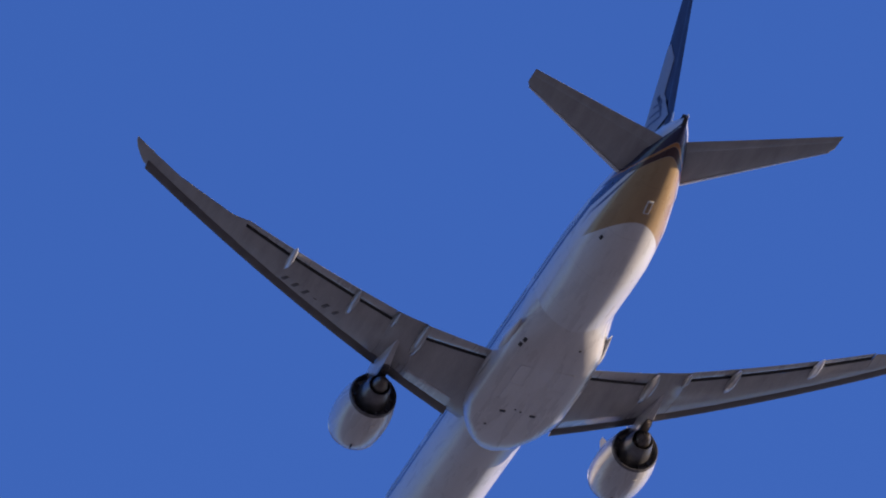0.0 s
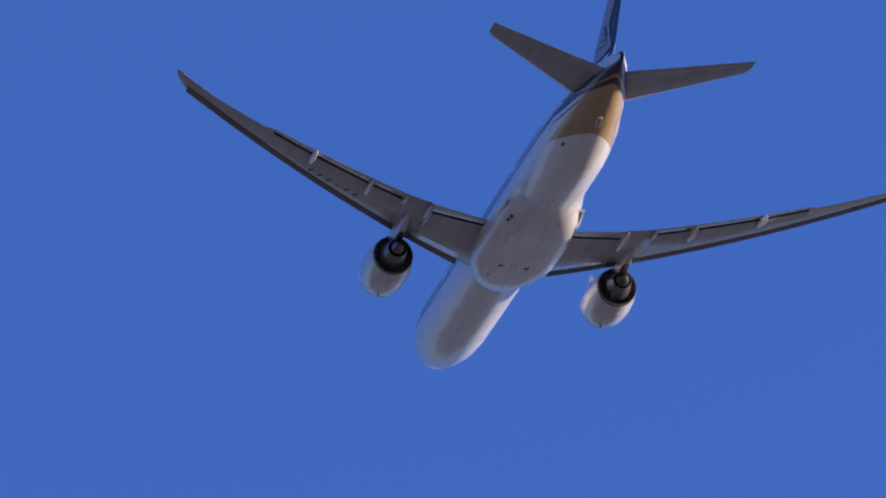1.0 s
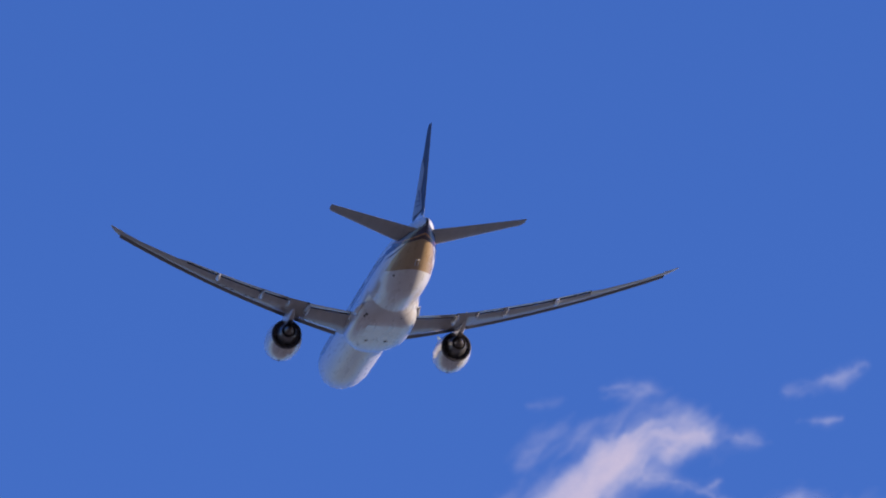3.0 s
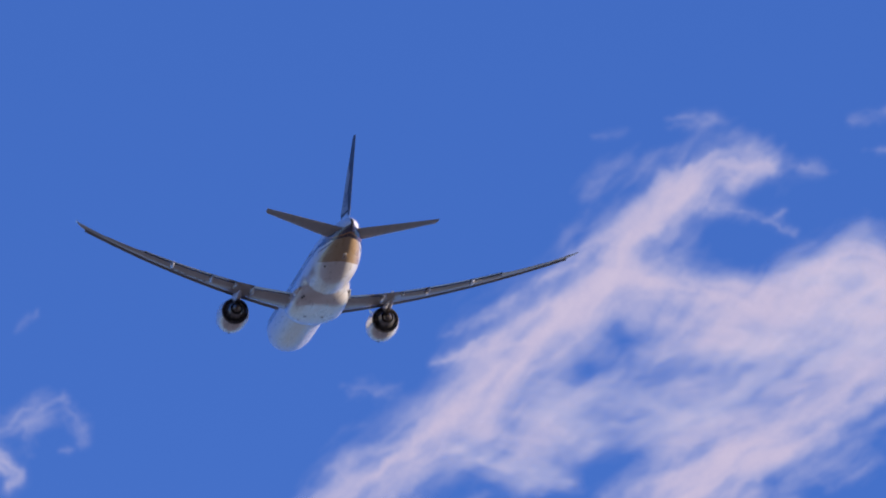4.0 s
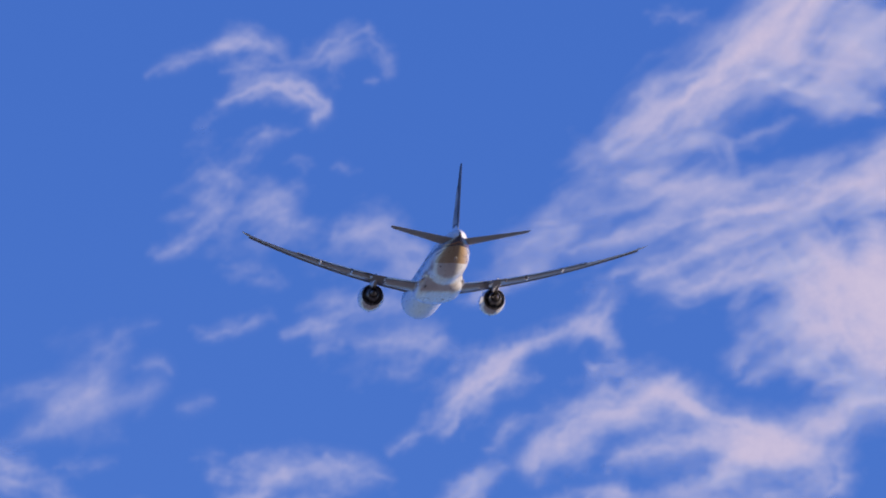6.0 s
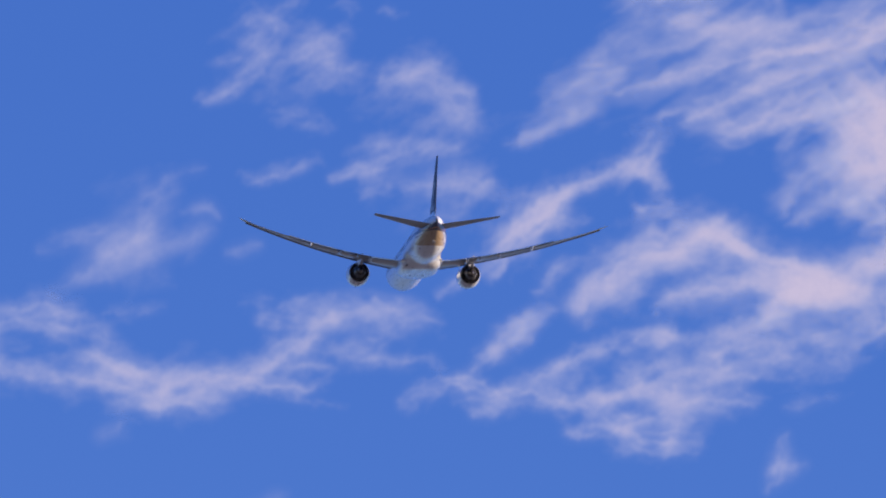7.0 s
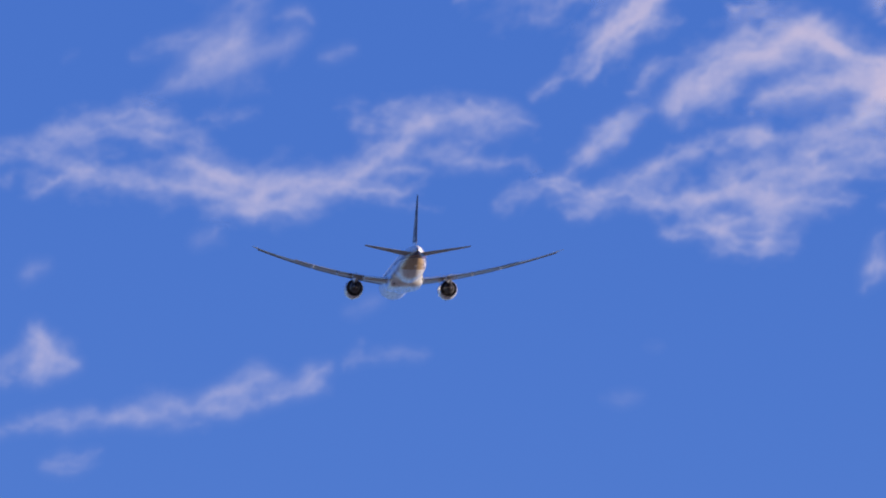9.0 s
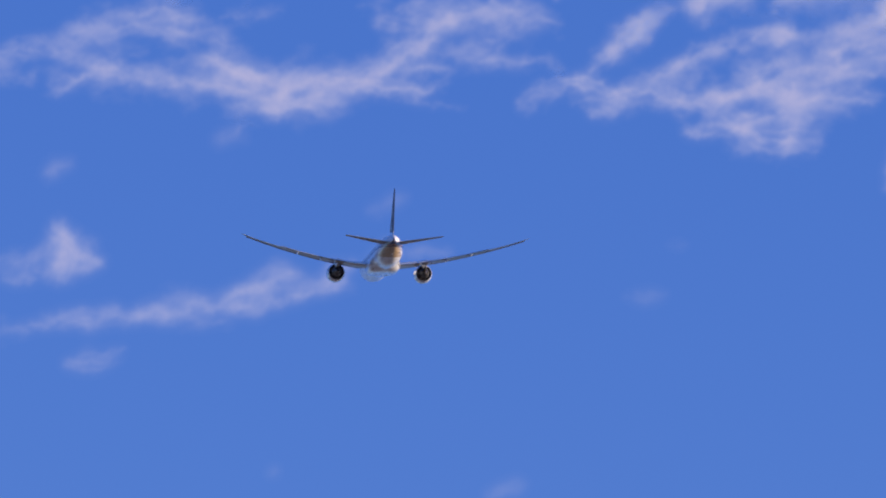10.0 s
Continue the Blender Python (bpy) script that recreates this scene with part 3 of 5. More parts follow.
def fin(plane):
    def f(z):
        return -(58.6 + (z - 3.0) * 1.05) if z < 3.8 else -(61.0 + (z - 3.8) * 0.99)

    def b(z):
        return -(69.0 + (z - 3.0) * 0.345)

    def ring(z, back, t):
        c = f(z) - back
        return [(v * t * c, f(z) - u * c, z) for u, v in AIRFOIL]

    rings = [ring(z, b(z) + 2.4 - 0.13 * z, 0.09) for z in (2.3, 3.8, 5.5, 7.5, 9.5, 11.5, 12.3)]
    top = 12.6
    rings.append([(v * 0.1, -70.3 - u * 0.8, top) for u, v in AIRFOIL])
    body = part("fin", loft(rings), NAVY, plane, "navy blue tail fin with pale emblem")
    rings = []
    for z in (3.05, 5.5, 7.5, 9.5, 11.5, 12.4):
        y0, y1 = b(z) + 2.42 - 0.13 * z, b(z)
        rings.append([(v * 0.16 * (y0 - y1), y0 - u * (y0 - y1), z) for u, v in AIRFOIL])
    part("rudder", loft(rings), NAVY, body, "navy blue rudder")
    # emblem: a broad pale field on each face, with a bent navy line and a bent strip nested in it
    def on_face(side, y, z, proud):
        back = b(z) + 2.4 - 0.13 * z
        c = f(z) - back
        u = min(max((f(z) - y) / c, 0.0), 1.6)
        hw = float(np.interp(u, [p[0] for p in AIRFOIL[:9]], [p[1] for p in AIRFOIL[:9]])) * 0.09 * c
        if u > 0.9:
            hw = max(hw, 0.16 * (back - b(z)) * 0.55)
        return (side * (hw + proud), y, z)

    def plate(side, quads, proud):
        bm = bmesh.new()
        for (y0, z0), (y1, z1), (y2, z2), (y3, z3) in quads:
            grid = [[bm.verts.new(on_face(side, (y0 * (1 - p) + y1 * p) * (1 - q) + (y3 * (1 - p) + y2 * p) * q,
                                          (z0 * (1 - p) + z1 * p) * (1 - q) + (z3 * (1 - p) + z2 * p) * q, proud)) for p in np.linspace(0, 1, 6)] for q in np.linspace(0, 1, 6)]
            for i in range(5):
                for j in range(5):
                    bm.faces.new((grid[i][j], grid[i][j + 1], grid[i + 1][j + 1], grid[i + 1][j]))
        bmesh.ops.remove_doubles(bm, verts=bm.verts, dist=0.002)
        ext = bmesh.ops.extrude_face_region(bm, geom=bm.faces[:])
        bmesh.ops.translate(bm, verts=[g for g in ext["geom"] if isinstance(g, bmesh.types.BMVert)], vec=(-side * (proud + 0.01), 0, 0))
        return bm

    for side in (-1, 1):
        field = [((-61.75, 4.05), (-68.5, 3.62), (-67.0, 6.0), (-63.6, 6.0)), ((-63.6, 6.0), (-67.0, 6.0), (-68.6, 8.0), (-66.1, 8.5)), ((-66.1, 8.5), (-68.6, 8.0), (-67.9, 9.4), (-67.2, 9.5))]
        part("emblem_field", plate(side, field, 0.012), EMBLEM, body, "silver grey emblem on the fin")
        for k, mat in ((0.0, EMBLINE), (0.8, EMBLINE), (1.6, EMBLINE)):
            line = [((-63.6 - k * 0.9, 4.9 + k * 0.55), (-66.6 - k * 0.1, 4.45 + k * 0.6), (-66.6 - k * 0.1, 4.60 + k * 0.6), (-63.6 - k * 0.9, 5.05 + k * 0.55)),
                    ((-66.36 + k * 0.1, 4.6 + k * 0.6), (-66.6 - k * 0.1, 4.7 + k * 0.6), (-66.3 + k * 0.1, 6.3), (-66.06 + k * 0.3, 6.3))]
            part("emblem_line", plate(side, line, 0.026), mat, body, "navy line in the emblem")
    # white base under the fin
    rings = []
    for z, w in ((2.2, 0.75), (2.7, 0.55), (3.1, 0.45), (3.5, 0.40)):
        fr, bk = f(max(z, 3.0)) + 0.3 - (z - 2.2) * 0.2, b(z) - 0.15
        rings.append([(v * w * 1.6, fr - u * (fr - bk), z) for u, v in AIRFOIL])
    part("fin_root_fairing", loft(rings), WHITE, body, "white fairing at the fin root")
    return body


def airliner():
    plane = new("airliner")
    plane.empty_display_size = 5
    tagged(plane, "white twin-engine airliner with navy fin and gold tail underside, climbing away", "airplane")
    fuselage(plane)
    belly_fairing(plane)
    for side in (-1, 1):
        wing(plane, side, side < 0)
        engine(plane, side)
        tailplane(plane, side)
    fin(plane)
    return plane


# ---- ground and clouds ----
def ground():
    bm = bmesh.new()
    bmesh.ops.create_grid(bm, x_segments=40, y_segments=40, size=60000)
    me = bpy.data.meshes.new("ground")
    bm.to_mesh(me)
    bm.free()
    me.materials.append(ground_material())
    tagged(new("ground", me), "open ground of dry grass and earth to the horizon", "ground", kind="structure")


def lattice(u, v, seed):
    """Smooth value noise on a plane, 0 to 1."""
    table = np.random.RandomState(seed).rand(128, 128)
    iu, iv = np.floor(u).astype(int), np.floor(v).astype(int)
    fu, fv = u - iu, v - iv
    fu, fv = fu * fu * (3 - 2 * fu), fv * fv * (3 - 2 * fv)
    a, b = table[iu % 128, iv % 128], table[(iu + 1) % 128, iv % 128]
    c, d = table[iu % 128, (iv + 1) % 128], table[(iu + 1) % 128, (iv + 1) % 128]
    return (a * (1 - fu) + b * fu) * (1 - fv) + (c * (1 - fu) + d * fu) * fv


def billow(u, v, seed, octaves=5, rough=0.55):
    total, amp, norm = 0, 1.0, 0
    for o in range(octaves):
        total, norm = total + amp * lattice(u * 2 ** o, v * 2 ** o, seed + o), norm + amp
        amp *= rough
    return total / norm


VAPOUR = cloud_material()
FAR = 4500.0


def blurred(v, rounds=3):
    for _ in range(rounds):
        p = np.pad(v, 1, mode="edge")
        v = (p[:-2, 1:-1] + p[2:, 1:-1] + p[1:-1, :-2] + p[1:-1, 2:] + 2 * v) / 6
    return v


def pieces(cell):
    """Numbers the connected patches of a grid of cells."""
    mark = np.zeros(cell.shape, int)
    found = 0
    for i, j in zip(*np.nonzero(cell)):
        if mark[i, j]:
            continue
        found += 1
        mark[i, j], heap = found, [(i, j)]
        while heap:
            p, q = heap.pop()
            for r, t in ((p + 1, q), (p - 1, q), (p, q + 1), (p, q - 1)):
                if 0 <= r < cell.shape[0] and 0 <= t < cell.shape[1] and cell[r, t] and not mark[r, t]:
                    mark[r, t] = found
                    heap.append((r, t))
    return mark, found


def smoothed(line, parts=4):
    """A polyline rounded through its points."""
    p = np.array([line[0], *line, line[-1]], float)
    out = []
    for i in range(1, len(p) - 2):
        for t in np.arange(parts) / parts:
            out.append(0.5 * (2 * p[i] + (p[i + 1] - p[i - 1]) * t + (2 * p[i - 1] - 5 * p[i] + 4 * p[i + 1] - p[i + 2]) * t * t
                              + (3 * p[i] - p[i - 1] - 3 * p[i + 1] + p[i + 2]) * t ** 3))
    return np.array(out + [p[-2]])


def puff(x, y, line, half, seed):
    """Vapour along a line: 1 on it, fading across and towards its ends, drawn out in fibres that follow it."""
    wave = 1.0 / max(half, 0.06)
    sway = 1.5 * min(half, 0.16) + 0.04
    bx, by = billow(x * wave * 0.5, y * wave * 0.5, seed, 5), billow(x * wave * 0.5, y * wave * 0.5, seed + 9, 5)
    px, py = x + (bx - bx.mean()) * sway, y + (by - by.mean()) * sway
    best, along, side = np.full_like(x, 1e9), np.zeros_like(x), np.zeros_like(x)
    run = 0.0
    for (xa, ya), (xb, yb) in zip(line, line[1:]):
        dx, dy = xb - xa, yb - ya
        long = max(math.hypot(dx, dy), 1e-6)
        w = np.clip(((px - xa) * dx + (py - ya) * dy) / long ** 2, 0, 1)
        far = np.hypot(px - xa - w * dx, py - ya - w * dy)
        near = far < best
        best = np.where(near, far, best)
        along = np.where(near, run + w * long, along)
        side = np.where(near, ((px - xa) * dy - (py - ya) * dx) / long, side)
        run += long
    end = np.clip(np.minimum(along, run - along) / (0.3 * run + 1e-6), 0, 1)
    wide = half * (0.62 + 0.38 * end)
    body = 0.66 * np.exp(-(best / wide) ** 2) + 0.34 * np.exp(-(best / (wide * 1.9)) ** 2)
    silk = np.clip((billow(along * wave * 0.35 + 60, side * wave * 1.9 + 60, seed + 21, 4, 0.48) - 0.5) * 2.0 + 0.5, 0, 1)
    return body * (0.75 + 0.25 * end), silk


def cloud(label, seed, tilt, silky, haze, *lists):
    """Drifting vapour along strokes of (points in degrees right of +y and up, half width, thickness; a negative
    thickness tears a gap); tilt: the way of its fibres, degrees up from the right; silky: how far its edges are
    drawn out rather than fleecy; haze: how far they dissolve. Every patch that stands apart becomes a cloud of its own, thickest where it is densest."""
    step = 0.014
    strokes = [s for some in lists for s in some]
    pts = np.array([p for s in strokes for p in s[0]])
    wide = max(s[1] for s in strokes) * 2.0 + 0.2
    a0, e0 = pts.min(0) - wide
    a1, e1 = pts.max(0) + wide
    a, e = np.meshgrid(np.arange(a0, a1, step), np.arange(e0, e1, step), indexing="ij")
    flat = math.cos(radians((e0 + e1) / 2))
    x, y = (a + 40) * flat, e + 40
    tau, gaps = np.zeros_like(a), np.ones_like(a)
    for k, (line, half, thick) in enumerate(strokes):
        pl = smoothed([((p + 40) * flat, q + 40) for p, q in line])
        reach = half * 4.2 + 0.06
        i0, i1 = np.searchsorted(x[:, 0], (pl[:, 0].min() - reach, pl[:, 0].max() + reach))
        j0, j1 = np.searchsorted(y[0], (pl[:, 1].min() - reach, pl[:, 1].max() + reach))
        cut = np.s_[i0:i1, j0:j1]
        if tau[cut].size == 0:
            continue
        body, fibres = puff(x[cut], y[cut], pl, half, seed * 97 + k * 31)
        if thick > 0:
            tau[cut] += thick * body * (0.45 + 1.1 * fibres)
        else:
            gaps[cut] *= 1 - np.clip(-thick * body * 1.3, 0, 1)
    c, s = math.cos(radians(tilt)), math.sin(radians(tilt))
    u, v = x * c + y * s, y * c - x * s
    bend = (billow(x * 1.6, y * 1.6, seed + 300, 4) - 0.5) * 0.5
    fleece = np.clip((billow((u + bend) * 3.6, (v - bend) * 6.5, seed + 330, 6, 0.68) - 0.5) * 3.0 + 0.5, 0, 1)
    drawn = np.clip((billow((u + bend) * 1.8, (v + bend * 0.6) * 9.0, seed + 360, 5, 0.52) - 0.5) * 2.5 + 0.5, 0, 1)
    grain = silky * drawn + (1 - silky) * fleece
    lace = np.clip((billow((u - bend) * 7.0, (v + bend) * 16.0, seed + 390, 5, 0.7) - 0.5) * 3.0 + 0.5, 0, 1)
    tau = tau * gaps
    thin = np.exp(-tau * 1.1)
    tau = np.clip(tau * (1 + 1.1 * (grain - 0.5) * (0.55 + 0.6 * thin)) * (1 + 0.95 * (1 - silky) * thin * (lace - 0.5)) - 0.045 * thin * (1.8 - 1.6 * grain), 0, None)
    dens = np.clip(0.92 * (1 - np.exp(-tau)), 0, 0.95)
    dens = (1 - haze) * blurred(dens, 2) + haze * blurred(dens, 40)
    soft = blurred(dens, 24)
    cell = np.maximum.reduce([dens[:-1, :-1], dens[1:, :-1], dens[:-1, 1:], dens[1:, 1:]]) > 0.006
    mark, found = pieces(cell)
    for piece in range(1, found + 1):
        own = mark == piece
        if own.sum() < 120:
            continue
        used = np.zeros(dens.shape, bool)
        for i, j in ((0, 0), (1, 0), (0, 1), (1, 1)):
            used[i:used.shape[0] - 1 + i, j:used.shape[1] - 1 + j] |= own
        index = np.full(dens.shape, -1)
        count = int(used.sum())
        index[used] = np.arange(count)
        ra, re = np.radians(a[used]), np.radians(e[used])
        way = np.stack([np.sin(ra) * np.cos(re), np.cos(ra) * np.cos(re), np.sin(re)], -1)
        base = FAR + 0.8 * (seed % 23)
        deep = 0.2 + 3.0 * soft[used]
        verts = np.concatenate([way * (base - deep)[:, None], way * (base + deep)[:, None]]) + (0, 0, EYE)
        q = np.stack([index[:-1, :-1][own], index[1:, :-1][own], index[1:, 1:][own], index[:-1, 1:][own]], -1)
        quads = np.concatenate([q, q[:, ::-1] + count])
        me = bpy.data.meshes.new("cloud")
        me.vertices.add(len(verts))
        me.vertices.foreach_set("co", verts.ravel())
        me.loops.add(quads.size)
        me.loops.foreach_set("vertex_index", quads.ravel())
        me.polygons.add(len(quads))
        me.polygons.foreach_set("loop_start", np.arange(0, quads.size, 4))
        me.update(calc_edges=True)
        me.validate()
        me.shade_smooth()
        seep = 1 - np.sqrt(1 - np.clip(dens[used], 0, 0.98))
        attr = me.attributes.new("vapour", "FLOAT", "POINT")
        attr.data.foreach_set("value", np.concatenate([seep, seep]))
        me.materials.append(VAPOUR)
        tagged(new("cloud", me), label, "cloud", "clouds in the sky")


ground()
airplane = airliner()

cloud("broad streaked bank of pinkish white cloud, glowing as if sunlit", 3, 40, 0.85, 0.2, [
    ([(12.69, 27.95), (12.29, 27.91), (11.95, 27.83), (11.68, 27.62), (11.40, 27.36)], 0.145, 1.8),
    ([(11.86, 27.69), (11.33, 27.26), (10.94, 26.87), (10.53, 26.50)], 0.183, 1.9),
    ([(10.75, 26.78), (10.01, 26.15), (9.53, 25.77), (9.11, 25.48)], 0.229, 1.6),
    ([(9.35, 25.64), (8.63, 25.16), (8.15, 24.87), (7.74, 24.57)], 0.155, 1.15),
    ([(9.34, 25.29), (8.87, 25.05), (8.39, 24.79), (7.92, 24.52)], 0.155, 0.6),
    ([(11.03, 27.34), (10.63, 27.10), (10.21, 26.89)], 0.053, 0.6),
    ([(10.63, 27.02), (10.27, 26.87), (9.90, 26.66), (9.60, 26.55)], 0.035, 0.5),
    ([(10.44, 26.68), (9.96, 26.44), (9.53, 26.25), (9.11, 26.08)], 0.040, 0.8),
], [
    ([(10.02, 26.28), (9.65, 26.20), (9.35, 26.13)], 0.037, 0.4),
    ([(10.74, 27.67), (11.20, 27.91), (11.69, 28.04)], 0.107, 0.08),
    ([(11.39, 28.29), (11.82, 28.32), (12.25, 28.36)], 0.043, 0.15),
    ([(10.73, 26.19), (11.33, 26.26), (11.87, 26.27)], 0.172, 0.35),
    ([(10.84, 28.22), (11.39, 28.30)], 0.033, 0.09),
    ([(10.99, 26.94), (11.59, 26.82), (12.07, 26.72), (12.73, 26.65)], 0.139, 0.9),
    ([(11.16, 26.58), (11.76, 26.49), (12.36, 26.44), (12.78, 26.40)], 0.147, 0.55),
    ([(11.75, 26.16), (12.23, 26.26), (12.75, 26.14)], 0.123, 0.65),
    ([(11.39, 25.99), (11.69, 26.17), (11.93, 26.29)], 0.041, 0.5),
    ([(9.95, 25.88), (10.54, 25.79), (11.32, 25.85)], 0.155, 0.45),
], [
    ([(10.12, 25.61), (10.78, 25.46), (11.37, 25.53), (11.97, 25.51)], 0.139, 0.4),
    ([(11.32, 25.64), (11.85, 25.52), (12.33, 25.77), (12.74, 25.92)], 0.106, 0.5),
    ([(10.30, 25.33), (9.82, 25.39), (9.40, 25.40)], 0.098, 0.5),
    ([(11.84, 27.56), (12.26, 27.50), (12.65, 27.42), (12.95, 27.27)], 0.059, 0.42),
    ([(12.74, 27.41), (12.87, 27.48)], 0.028, 0.35),
    ([(13.63, 28.32), (14.12, 28.38), (14.47, 28.55)], 0.054, 0.3),
    ([(14.09, 28.38), (14.37, 28.48)], 0.053, 0.3),
    ([(13.74, 28.01), (14.20, 28.04)], 0.028, 0.3),
    ([(12.94, 27.91), (13.43, 27.83)], 0.057, 0.3),
    ([(10.69, 27.66), (11.12, 27.90), (11.61, 28.08)], 0.086, 0.12),
    ([(11.62, 28.37), (12.14, 28.41)], 0.033, 0.3),
], [
    ([(14.30, 27.11), (14.11, 26.96), (13.92, 26.78)], 0.045, 0.9),
    ([(13.21, 26.93), (13.58, 27.06), (13.87, 26.91), (13.98, 26.69)], 0.131, 1.4),
    ([(13.80, 26.70), (13.32, 26.66), (12.77, 26.49)], 0.180, 1.3),
    ([(12.36, 26.77), (12.84, 26.81), (13.33, 26.98)], 0.082, 0.75),
    ([(10.92, 26.88), (11.52, 26.79), (12.12, 26.72), (12.72, 26.65)], 0.074, 0.9),
    ([(11.63, 26.54), (12.41, 26.47), (13.31, 26.39), (14.45, 26.41)], 0.163, 0.85),
    ([(13.92, 26.59), (14.76, 26.67), (15.10, 26.38)], 0.245, 1.2),
    ([(14.49, 26.03), (15.44, 26.10)], 0.327, 0.9),
    ([(10.07, 26.30), (9.65, 26.22), (9.20, 26.13)], 0.041, 0.5),
    ([(9.89, 26.57), (9.53, 26.47), (9.20, 26.36)], 0.037, 0.35),
], [
    ([(11.80, 26.16), (12.70, 26.25), (13.60, 26.12)], 0.161, 0.6),
    ([(13.61, 26.44), (14.30, 26.20)], 0.215, 0.7),
    ([(12.42, 26.63), (13.20, 26.72)], 0.140, 0.5),
    ([(8.99, 25.10), (9.65, 25.22), (10.12, 25.00), (10.56, 24.91)], 0.118, 0.55),
    ([(9.78, 25.65), (10.25, 25.53), (10.69, 25.36)], 0.183, 0.5),
    ([(9.53, 25.38), (10.65, 25.20)], 0.129, 0.35),
    ([(8.11, 25.89), (8.47, 25.83), (8.77, 25.85)], 0.064, 0.2),
    ([(11.22, 26.31), (10.98, 26.37)], 0.107, -0.5),
    ([(10.68, 26.02), (10.73, 25.97)], 0.086, -0.5),
    ([(11.42, 27.11), (11.78, 27.24)], 0.183, -0.35),
    ([(11.62, 25.74), (11.86, 25.89), (12.04, 26.00)], 0.070, -0.5),
    ([(10.42, 25.50), (10.90, 25.58)], 0.081, -0.4),
], [
    ([(11.85, 27.37), (12.27, 27.23), (12.74, 27.08)], 0.140, -0.5),
    ([(12.40, 27.62), (12.76, 27.56)], 0.097, -0.6),
    ([(11.09, 26.44), (11.14, 26.18)], 0.097, -0.5),
])
